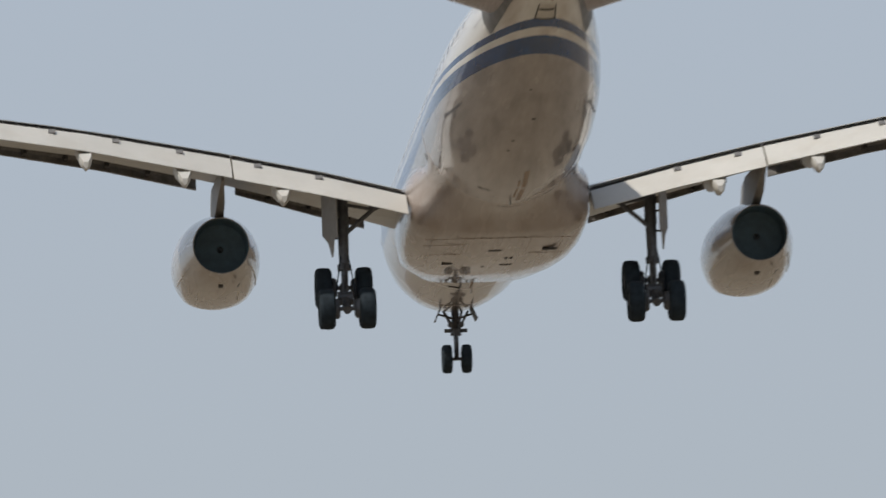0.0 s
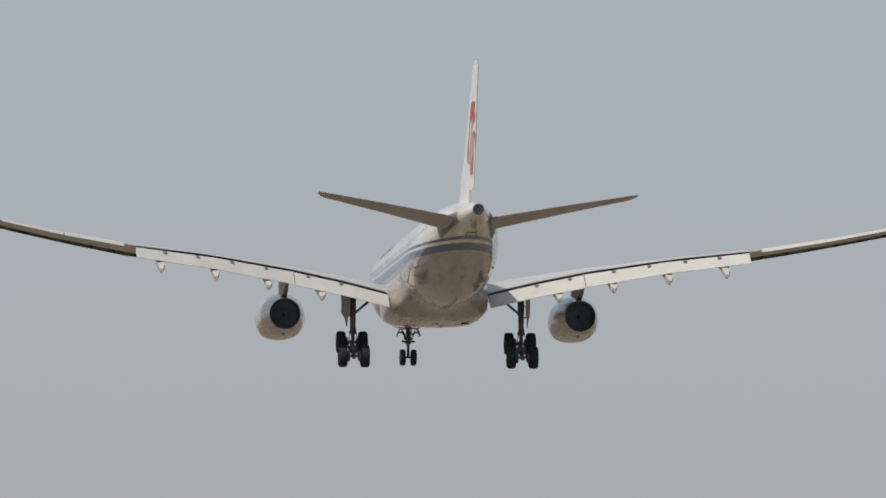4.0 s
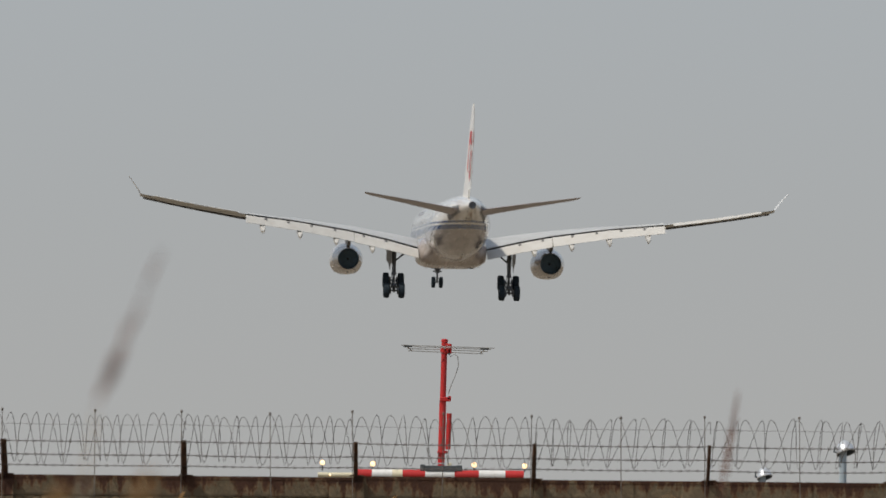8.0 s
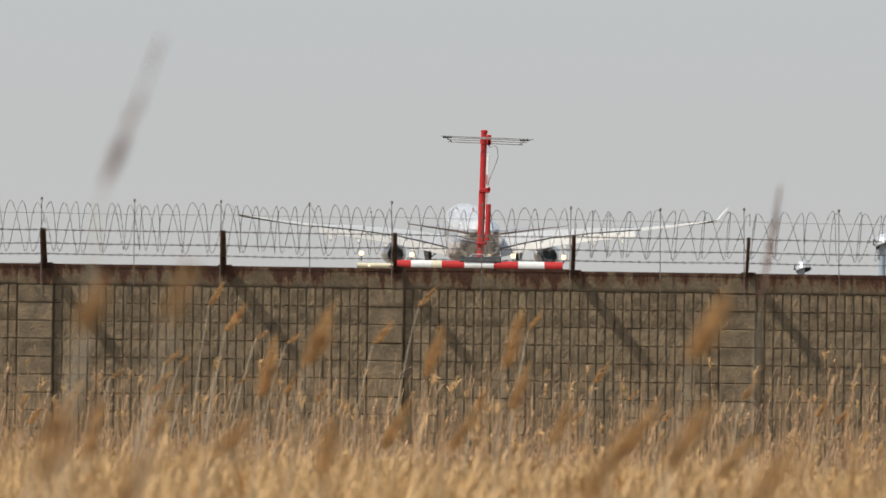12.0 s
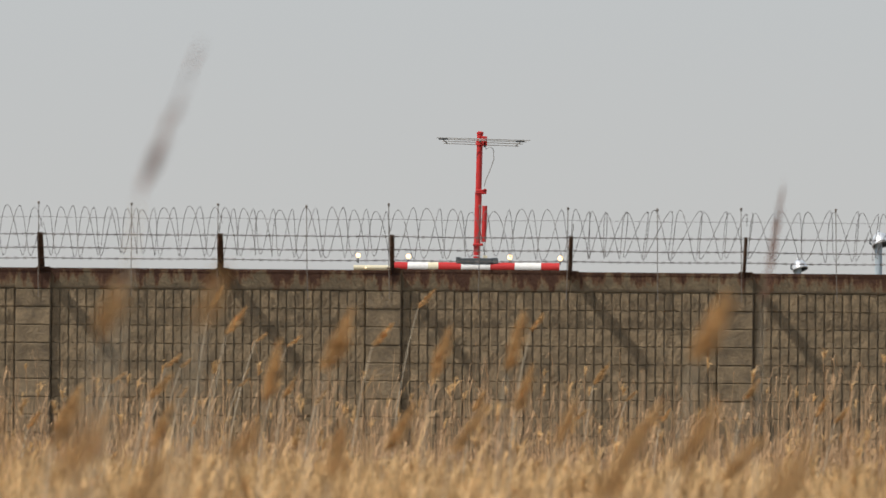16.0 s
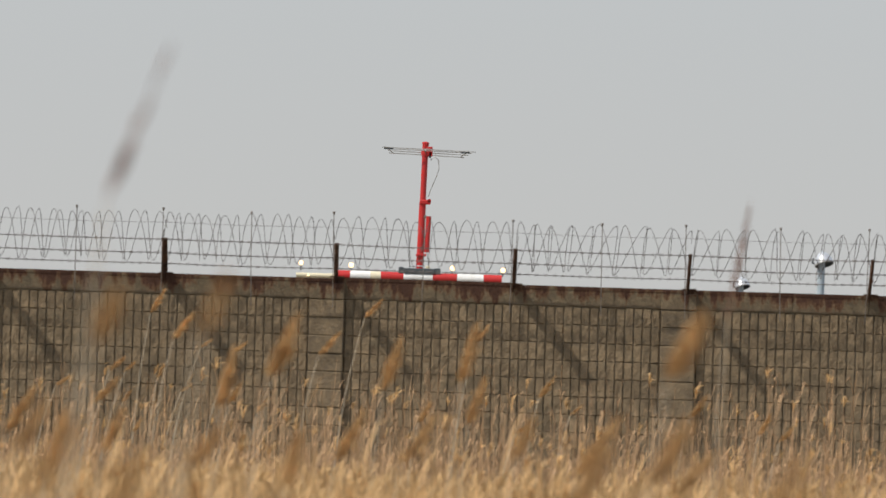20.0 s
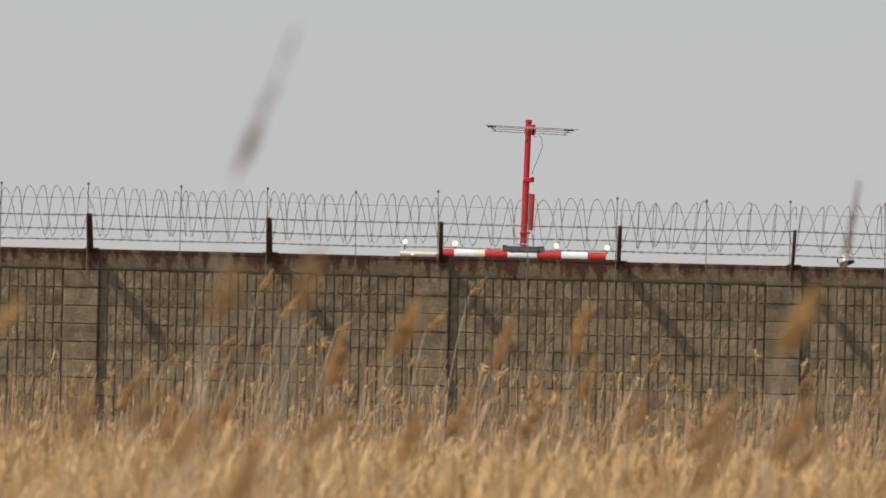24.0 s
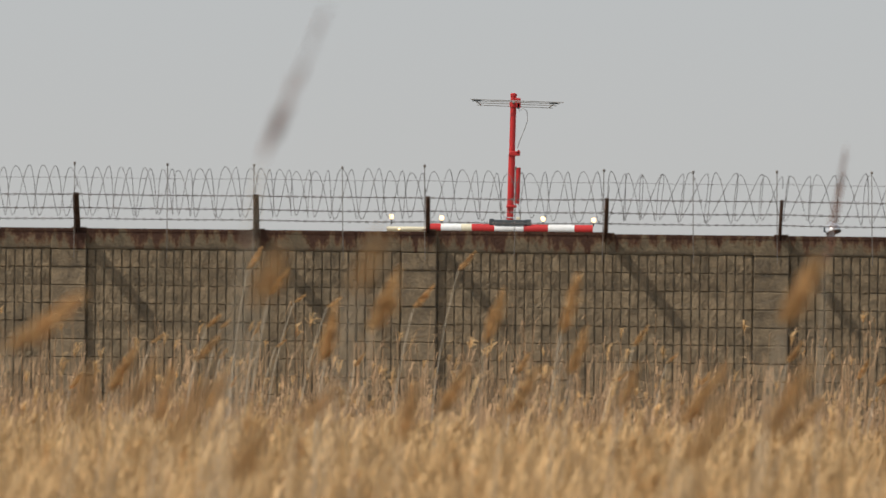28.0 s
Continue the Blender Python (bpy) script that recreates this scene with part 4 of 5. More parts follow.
def build_wall():
    wall = part("wall_perimeter", Shape().box((0, WALL_Y + 0.16, (WALL_TOP - 0.02) / 2 - 0.1), (160, 0.28, WALL_TOP - 0.02 + 0.2)), M_JOINT, smooth=False)
    tagged(wall, "tall grey-brown block wall with rust-stained coping", "wall", kind="structure")
    rng = random.Random(3)
    # coping, in lengths that end at the posts
    edges = [-80] + POSTS + [80]
    for a, b in zip(edges, edges[1:]):
        low = 0.034 if a > 1.5 else (0.008 if a > -1 else 0.026)
        s = Shape().box(((a + b) / 2, WALL_Y + 0.165, WALL_TOP - (COPE_H - 0.008 + low) / 2), (b - a - 0.004, 0.345, COPE_H - 0.008 - low), bevel=0.008)
        part("coping_beam", s, M_COPE, wall)
        part("edge_strip", Shape().box(((a + b) / 2, WALL_Y + 0.13, WALL_TOP - low), (b - a - 0.01, 0.29, 0.045)), M_COPE, wall, "rusty steel strip along the wall top", smooth=False)
    # piers of stacked blocks
    for x in PIERS:
        for r in range(10):
            z = WALL_TOP - COPE_H - CELL_H * (r + 0.5)
            s = Shape().box((x - 0.12 + rng.uniform(-0.006, 0.006), WALL_Y + 0.0 + rng.uniform(-0.006, 0.006), z), (0.49, 0.16, CELL_H - 0.007), bevel=0.01)
            part("pier_block", s, M_PIER, wall)
        part("pier_block", Shape().box((x - 0.12, WALL_Y, WALL_TOP - 0.0325 - COPE_H / 2), (0.5, 0.17, COPE_H - 0.073), bevel=0.01), M_COPE, wall)
    # block cells: the middle ones singly, the rest joined
    meshes = []
    for k in range(8):
        rr = random.Random(20 + k)
        w, h, d = CELL_W - 0.013, CELL_H - 0.005, 0.015
        j = lambda a: rr.uniform(-a, a)
        # split face: an uneven grid, drawn back round its rim
        us, hs = (-0.5, -0.435, 0.0, 0.435, 0.5), (-0.5, -0.484, -0.2, 0.15, 0.484, 0.5)
        v = []
        for a, u in enumerate(us):
            for b, q in enumerate(hs):
                rim = a in (0, 4) or b in (0, 5)
                v.append((u * w + (0 if rim else j(0.008)), d if rim else j(0.006) - 0.004, q * h + (0 if rim else j(0.012))))
        f = [(a * 6 + b, a * 6 + 6 + b, a * 6 + 7 + b, a * 6 + 1 + b) for a in range(4) for b in range(5)]
        m = bpy.data.meshes.new("block")
        m.from_pydata(v, [], f)
        m.materials.append(M_STONE)
        m.update()
        meshes.append((m, v, f))
    rest = Shape()
    for a, b in zip([-26.0] + PIERS, PIERS + [26.0]):
        x0, x1 = a + 0.14, b - 0.38
        n = max(1, round((x1 - x0) / CELL_W))
        for i in range(n):
            x = x0 + (i + 0.5) * (x1 - x0) / n
            for r in range(ROWS):
                z = WALL_TOP - COPE_H - CELL_H * (r + 0.5)
                m, v, f = meshes[rng.randrange(8)]
                dy = rng.uniform(-0.006, 0.006)
                if -1.3 < x < 3.2 and r < 8:
                    ob = new("block", m)
                    ob.parent = wall
                    ob.location = (x, WALL_Y + dy, z)
                else:
                    rest.add([(p[0] + x, p[1] + WALL_Y + dy, p[2] + z) for p in v], f)
    tagged(part("block_courses", rest, M_STONE, wall, smooth=False), kind="stuff")
    return wall


def build_razor_fence():
    fence = empty("razor_wire_fence", (0, WALL_Y, WALL_TOP))
    tagged(fence, "rusty iron arms with barbed wire and razor coil on a wall", "fence")
    base = Vector(fence.location)
    rng = random.Random(11)
    lean = 0.76

    def at(x, y, z):
        return Vector((x, y, z)) - base

    for x in POSTS:
        wide = 0.05 if x > 3 else (0.062 if x > -2 else 0.08)
        z1 = 3.245
        d = Vector((0, -lean, z1 - WALL_TOP + 0.05)).normalized()
        s = Shape()
        for w, deep, off in ((wide, 0.016, 0.0), (0.016, 0.17, 0.008 - wide / 2)):
            ring = lambda p: [p + Vector((off + sx * w / 2, 0, dz)) for sx, dz in ((-1, -deep), (1, -deep), (1, 0), (-1, 0))]
            s.loft([ring(at(x, WALL_Y + 0.11, WALL_TOP - 0.02)), ring(at(x, WALL_Y + 0.06 - lean, z1))])
        part("arm", s, M_RUST, fence, "rusty angle-iron arm leaning outward", smooth=False)
        part("base_plate", Shape().box(at(x + 0.02, WALL_Y + 0.05, WALL_TOP + (0.004 if x < -1 else (0.022 if x < 1.5 else -0.002))), (0.2, 0.16, 0.018)), M_RUST, fence, smooth=False)
    # thin rods that hold the coil
    rods = []
    for a, b in zip(POSTS, POSTS[1:]):
        rods += [a - 0.045, (a + b) / 2 + rng.uniform(-0.05, 0.05)]
    for x in rods:
        top = 3.645 + rng.uniform(-0.02, 0.03)
        k = rng.uniform(-0.015, 0.015)
        part("rod", Shape().tube([at(x + k, WALL_Y - 0.10, WALL_TOP - 0.42), at(x, WALL_Y - 0.12, WALL_TOP), at(x - k, WALL_Y - 0.12, top)], 0.006, 6).turned(at(x - k, WALL_Y - 0.12, top), (0, 0, 1), [(-0.02, 0.010), (-0.012, 0.017), (0.016, 0.017), (0.024, 0.008)], 8, caps=True), M_ROD, fence, "thin grey rod")
    # three barbed strands carried by the arms
    for z, back in ((WALL_TOP + 0.135, 0.22), (WALL_TOP + 0.285, 0.45), (WALL_TOP + 0.47, 0.74)):
        for a, b in zip(POSTS, POSTS[1:]):
            sag = rng.uniform(0.004, 0.018)
            s = Shape()
            pts = [at(a + (b - a) * i / 8, WALL_Y + 0.06 - back, z - sag * 4 * (i / 8) * (1 - i / 8)) for i in range(9)]
            s.tube(pts, 0.0065, 5)
            x = a + 0.07
            while x < b - 0.05:
                k = (x - a) / (b - a)
                p = at(x, WALL_Y + 0.06 - back, z - sag * 4 * k * (1 - k))
                for q in ((0.022, 0.0, 0.022), (-0.022, 0.012, 0.02)):
                    s.tube([p - Vector(q), p + Vector(q)], 0.004, 3)
                x += 0.125
            part("barbed_wire", s, M_WIRE, fence, smooth=False)
    # a slack line along the coil
    for a, b in zip(POSTS, POSTS[1:]):
        part("tie_wire", Shape().tube([at(a + (b - a) * i / 6, WALL_Y - 0.12, 3.47 - 0.05 * (i / 6) * (1 - i / 6)) for i in range(7)], 0.0025, 4), M_WIRE, fence)
    # razor coils, bay by bay: two wound against each other, drawn out unevenly
    for a, b in zip(POSTS, POSTS[1:]):
        loops = max(5, round((b - a) / (0.325 if a < 1 else (0.305 if a < 3 else 0.35)) + rng.uniform(-0.5, 0.5)))
        n = loops * 24
        w1, w2, turn = rng.uniform(0.25, 0.55), rng.uniform(0, 6.28), rng.uniform(0.5, 5.5)
        for hand in (1, -1):
            s = Shape()
            w3 = rng.uniform(0, 6.28)
            # to the west the strands cross evenly; further on one is raked forward
            if a < 1:
                rake, broad, shift = -0.02 * hand, 0.036 if hand > 0 else -0.008, hand * rng.uniform(0.9, 1.4)
            else:
                rake, broad, shift = (-0.03, 0.012, 0.0) if hand > 0 else (0.085, 0.012, 3.3 + rng.uniform(-0.3, 0.3))
            pts = []
            for i in range(n + 1):
                k = i / n
                th = 2 * math.pi * loops * k + turn + shift
                warp = (w1 * math.sin(2 * math.pi * k + w2) - w1 * math.sin(w2)) / 11 + 0.014 * math.sin(2 * math.pi * 2 * k + w3) * math.sin(math.pi * k)
                swing = (rake * math.sin(th) - broad * math.cos(th)) * (1 + 0.3 * math.sin(7.1 * k + w3))
                r = 0.338 + 0.02 * math.sin(9 * k + w2)
                pts.append(at(a + (b - a) * (k + warp) + swing, WALL_Y - 0.12 + hand * r * math.cos(th), 3.268 + 0.012 * math.sin(13 * k + w3) + r * math.sin(th)))
            s.tube(pts, 0.0042, 5)
            for i in range(3, n, 3):
                p, d = pts[i], (pts[i] - pts[i - 1]).normalized()
                o = d.orthogonal().normalized() * 0.012
                s.tube([p - d * 0.012 - o, p + d * 0.012 + o], 0.0038, 3)
            part("razor_coil", s, M_WIRE, fence, "loops of razor wire")
    return fence


# ---- approach light bar and antenna mast beyond the wall ----
BAR_Y = 196.0


def build_light_bar():
    bar = empty("approach_light_bar", (0.57, BAR_Y, 0))
    tagged(bar, "red and white banded tube carrying approach lights", "light bar")
    o = Vector(bar.location)
    k = 0.01125 / 2.36
    x0, z = -1.115, 3.152
    for i, (a, b, mat) in enumerate(((278, 340, M_MASTRED), (340, 425, M_BARWHITE), (425, 468, M_CREAM), (468, 563, M_MASTRED), (563, 685, M_BARWHITE), (685, 787, M_MASTRED), (787, 897, M_BARWHITE), (897, 974, M_MASTRED))):
        p, q = x0 + (a - 278) * k, x0 + (b - 278) * k
        part("band", Shape().tube([Vector((p, BAR_Y, z)) - o, Vector((q - 0.003, BAR_Y, z)) - o], 0.1, 20), mat, bar, {M_MASTRED: "red band", M_BARWHITE: "white band", M_CREAM: "yellowed band"}[mat])
    part("end_tube", Shape().tube([Vector((x0 - 0.78, BAR_Y, z - 0.02)) - o, Vector((x0 - 0.01, BAR_Y, z - 0.02)) - o], 0.05, 16), M_CREAM, bar, "thin cream end tube")
    for x in (-0.6, 1.75):
        part("leg", Shape().tube([Vector((x, BAR_Y, 0)) - o, Vector((x, BAR_Y, z - 0.06)) - o], 0.06, 12), M_MASTRED, bar, "red support leg")
        part("foot", Shape().box(Vector((x, BAR_Y, 0.04)) - o, (0.4, 0.4, 0.08), bevel=0.01), M_BOX, bar)
    return bar


def build_lamps():
    k = 0.01125 / 2.36
    for u, zz, r in ((133, 3.375, 0.05), (343, 3.36, 0.052), (766, 3.36, 0.052), (977, 3.345, 0.052), (165, 3.13, 0.028)):
        x = -1.115 + (u - 278) * k
        lamp = empty("approach_lamp", (x, BAR_Y - 0.03, zz))
        tagged(lamp, "small lit approach lamp on a short stem", "lamp", group="lamps on the light bar")
        part("housing", Shape().turned((0, 0.02, 0), (0, 1, 0), [(-0.03, r * 1.05), (0.0, r * 1.1), (0.08, r * 0.9), (0.13, r * 0.4), (0.14, 0.005)], 18), M_BOX, lamp)
        part("lens", Shape().turned((0, 0, 0), (0, 1, 0), [(-0.03, 0.005), (-0.025, r * 0.6), (0.0, r), (0.02, r)], 18), M_LAMP, lamp, "glowing warm white lens")
        if r > 0.04:
            part("stem", Shape().tube([(0, 0.04, -r), (0, 0.04, 3.2 - zz + 0.02)], 0.014, 8), M_BOX, lamp)
        else:
            part("stem", Shape().tube([(0, 0.04, -r), (0, 0.04, -0.045)], 0.01, 6), M_BOX, lamp)


def build_antenna():
    top, foot = Vector((0.601, BAR_Y + 0.1, 5.84)), Vector((0.553, BAR_Y + 0.1, 3.30))
    mast = empty("antenna_mast", foot)
    tagged(mast, "slim red mast with a horizontal dipole antenna", "antenna")
    d = top - foot
    part("pole", Shape().tube([(0, 0, 0), d * 0.53], 0.068, 20).tube([d * 0.53, d * 0.985], 0.060, 20).turned(d * 0.985, d, [(0, 0.05), (0.0, 0.068), (0.045, 0.068), (0.06, 0.04)], 16, caps=True).turned(d * 0.9, d, [(0, 0.06), (0.0, 0.078), (0.1, 0.078), (0.1, 0.06)], 16, caps=True), M_MASTRED, mast, "red painted pole")
    part("clamp", Shape().box(d * 0.535 + Vector((0.05, 0, 0)), (0.22, 0.2, 0.09), bevel=0.015), M_MASTRED, mast)
    part("hinge_pin", Shape().tube([d * 0.535 + Vector((0.13, -0.1, 0.03)), d * 0.535 + Vector((0.13, 0.1, 0.03))], 0.035, 10), M_MASTRED, mast)
    part("lower_clamp", Shape().box(d * 0.12 + Vector((0.02, 0, 0)), (0.21, 0.2, 0.05), bevel=0.01), M_MASTRED, mast)
    part("counter_tube", Shape().tube([(0.135, -0.02, 0.36), (0.155, -0.02, 1.08)], 0.05, 14), M_MASTRED, mast, "red side tube")
    part("bracket", Shape().box(d * 0.931 + Vector((0.085, -0.03, 0)), (0.12, 0.12, 0.2), bevel=0.012), M_MASTRED, mast)
    part("connector", Shape().box(d * 0.92 + Vector((0.1, -0.06, -0.03)), (0.05, 0.06, 0.12), bevel=0.008), M_BOX, mast)
    cable = [d * 0.915 + Vector(p) for p in ((0.1, -0.07, -0.06), (0.12, -0.08, -0.12), (0.2, -0.08, -0.06), (0.27, -0.08, -0.12), (0.285, -0.08, -0.3), (0.22, -0.08, -0.5), (0.13, -0.08, -0.72), (0.09, -0.06, -0.86))]
    part("cable", Shape().tube(cable, 0.008, 6), M_ANT, mast, "grey looped cable")
    # dipole rods: a shallow rack seen nearly edge-on
    ant = part("antenna_boom", Shape().tube([d * 0.931 + Vector((0, -0.5, 0.02)), d * 0.931 + Vector((0, 0.5, -0.02))], 0.02, 8), M_ANT, mast)
    c = d * 0.931
    for y, z, x0, x1 in ((-0.45, 0.035, -0.86, 1.0), (-0.15, 0.015, -0.80, 0.93), (0.15, -0.02, -0.74, 0.86), (0.45, -0.06, -0.72, 0.78)):
        drop = 0.045
        part("dipole_rod", Shape().tube([c + Vector((x0, y, z + drop * 0.5)), c + Vector((x1, y, z - drop * 0.5))], 0.009, 6), M_ANT, ant, "thin dark antenna rod")
    for x, s in ((-0.73, 1), (0.80, -1)):
        part("end_stay", Shape().tube([c + Vector((x - 0.06 * s, -0.45, 0.045 - 0.025 * x)), c + Vector((x + 0.08 * s, 0.45, -0.05 - 0.025 * x))], 0.012, 6), M_ANT, ant)
        part("end_box", Shape().box(c + Vector((x, -0.3, 0.015 - 0.025 * x)), (0.18, 0.05, 0.03)), M_BOX, ant, smooth=False)
    base = tagged(empty("equipment_box", (0.55, BAR_Y + 0.05, 3.222)), "dark grey equipment boxes under the mast", "box")
    part("housing", Shape().box((0.0, 0, 0.06), (0.62, 0.3, 0.11), bevel=0.012), M_BOX, base)
    part("housing", Shape().box((-0.36, 0, 0.07), (0.1, 0.25, 0.13), bevel=0.01), M_BOX, base)
    part("housing", Shape().box((0.36, 0, 0.065), (0.13, 0.25, 0.12), bevel=0.01), M_BOX, base)
    part("yellow_valve", Shape().box((0.17, -0.05, 0.14), (0.09, 0.09, 0.06), bevel=0.01), M_CREAM, base)
    part("handle", Shape().tube([(-0.2, -0.1, 0.11), (-0.16, -0.1, 0.16), (0.06, -0.1, 0.16), (0.1, -0.1, 0.11)], 0.012, 6), M_ALU, base)


def build_floodlight(x, y, z, r, pole=0.075):
    """A bell-shaped lamp head, tipped towards the field, on a pole."""
    lamp = empty("floodlight", (x, y, ground_height(y)))
    tagged(lamp, "silver bell-shaped lamp head " + ("high on a pale pole" if z > 3.5 else "just above the wall, on a pale pole"), "lamp", group="silver lamps beyond the wall")
    h = z - lamp.location.z
    a = Vector((-0.22, 0.3, 0.9)).normalized()
    part("pole", Shape().tube([(0, 0, 0), (0, 0, h - 0.02)], pole, 16), M_POLE, lamp, "pale blue-grey pole")
    c = Vector((0.03, -0.02, h))
    head = part("head", Shape().turned(c, a, [(-0.62 * r, 1.0 * r), (-0.6 * r, 1.03 * r), (-0.2 * r, 0.98 * r), (0.15 * r, 0.86 * r), (0.5 * r, 0.62 * r), (0.72 * r, 0.34 * r), (0.8 * r, 0.1 * r), (0.8 * r, 0.01 * r)], 28), M_ALU, lamp, "bright metal lamp bell")
    part("reflector", Shape().turned(c, a, [(-0.61 * r, 0.99 * r), (-0.3 * r, 0.9 * r), (0.2 * r, 0.6 * r), (0.4 * r, 0.02 * r)], 24), M_BOX, head, "dark inside of the bell")
    part("rim", Shape().turned(c, a, [(-0.68 * r, 1.0 * r), (-0.68 * r, 1.07 * r), (-0.56 * r, 1.07 * r), (-0.56 * r, 1.0 * r)], 28), M_ANT, head)
    part("finial", Shape().turned(c + a * 0.78 * r, a, [(0, 0.12 * r), (0.12 * r, 0.14 * r), (0.26 * r, 0.06 * r), (0.28 * r, 0.01 * r)], 12), M_ALU, head)
    part("yoke", Shape().tube([c + Vector((-1.05 * r, 0, 0.1 * r)), c + Vector((-1.15 * r, 0, -0.45 * r)), c + Vector((-0.2 * r, 0, -0.8 * r))], 0.018, 6), M_BOX, lamp)


# ---- reeds ----
def add_strip(s, pts, widths, across, slot=0):
    n = len(s.v)
    for p, w in zip(pts, widths):
        s.v += [tuple(p - across * w), tuple(p + across * w)]
    for i in range(len(pts) - 1):
        s.f.append((n + 2 * i, n + 2 * i + 1, n + 2 * i + 3, n + 2 * i + 2))
        s.m.append(slot)


def build_reed(x, y, z, plume=0.2, lean=0.35, fat=1.0, seed=0, dark=False):
    """A tall reed whose plume has its middle at (x, y, z); the stalk bends over to the right with the wind."""
    rng = random.Random(seed)
    foot = x - 0.22 * z * lean
    reed = empty("reed", (foot, y, 0))
    look_of_it = "tall thin reed, its plume coloured dark against the sky" if dark else ("tall dry reed with a full golden plume" if y < 34 else "slender dry reed with a small tawny plume")
    tagged(reed, look_of_it, "reed", group="tall reeds before the wall")
    top = Vector((x - foot - 0.5 * plume * math.sin(lean), 0, z - 0.5 * plume * math.cos(lean)))
    pts = [Vector((top.x * (i / 8) ** 2.2, 0.01 * math.sin(i), top.z * i / 8)) for i in range(9)]
    part("stalk", Shape().tube(pts, [(0.0045 if y < 55 else 0.006) - 0.0003 * i for i in range(9)], 5), M_STALK, reed, "thin straw-coloured stalk")
    s = Shape()
    axis = Vector((math.sin(lean), 0, math.cos(lean)))
    if dark:
        # a thin plume in the backlit colour: a few wisps and one dense tuft low down
        spots = [(rng.random(), 0.012) for i in range(44)] + [(rng.uniform(0.12, 0.3) if fat < 1.2 else 0.5 + rng.gauss(0, 0.15), 0.013) for i in range(int(54 * fat))]
        for i, (k, w) in enumerate(spots):
            p = top + axis * (plume * k)
            side = Vector((rng.uniform(-1, 1), rng.uniform(-1, 1), 0)) * w * fat * (1.25 - k)
            add_strip(s, [p, p + axis * 0.02 + side * 0.6, p + axis * rng.uniform(0.03, 0.05) + side], [0.001, 0.0022, 0.0006], Vector((math.cos(i), math.sin(i), 0)))
    else:
        # a feathery head, fuller low down, with a few branchlets blown to the lee side
        half = 0.19 * plume * fat
        sprays = [(rng.random() ** 1.2, rng.uniform(0, 6.283), rng.uniform(0.7, 1.3)) for b in range(9)]
        for i in range(int(150 + 260 * fat)):
            k = rng.random() ** 1.25
            a = rng.uniform(0, 6.283)
            grow = rng.uniform(0.25, 1.0)
            if i % 3 == 0:
                k0, a0, far = sprays[rng.randrange(9)]
                k, a, grow = k0 + rng.uniform(-0.05, 0.05), a0 + rng.uniform(-0.3, 0.3), far * rng.uniform(0.3, 1.0)
            swell = (math.sin(math.pi * min(1.0, max(0.0, k) * 0.74 + 0.25)) ** 0.9) * half
            out = Vector((math.cos(a) + 0.2, math.sin(a), 0)) * swell * grow
            p = top + axis * (plume * 0.86 * k)
            l = plume * rng.uniform(0.10, 0.2)
            q = p + out * 0.7 + axis * l * 0.6
            e = p + out + axis * l + Vector((0.3 * l, 0, -0.15 * l))
            add_strip(s, [p, q, e], [0.002, 0.0048, 0.0008], Vector((math.cos(i * 2.4), 0.6 * math.sin(i * 2.4), 0.3)))
    part("plume", s, M_PLUME_BACKLIT if dark else M_PLUME, reed, "dark brown wispy plume" if dark else "tawny feathery plume", smooth=False)
    for i in range(3):
        k = rng.uniform(0.35, 0.8)
        p = Vector((top.x * k ** 2.2, 0, top.z * k))
        sd = rng.choice((-1, 1, 1))
        l = rng.uniform(0.2, 0.4)
        b = Shape()
        add_strip(b, [p, p + Vector((0.35 * l * sd, 0, 0.7 * l)), p + Vector((0.8 * l * sd, 0.02, 0.8 * l)), p + Vector((1.15 * l * sd, 0.03, 0.6 * l))], [0.004, 0.008, 0.006, 0.0008], Vector((0.3, 0.95, 0)))
        part("leaf", b, M_REED, reed, "dry narrow leaf", smooth=False)
    return reed


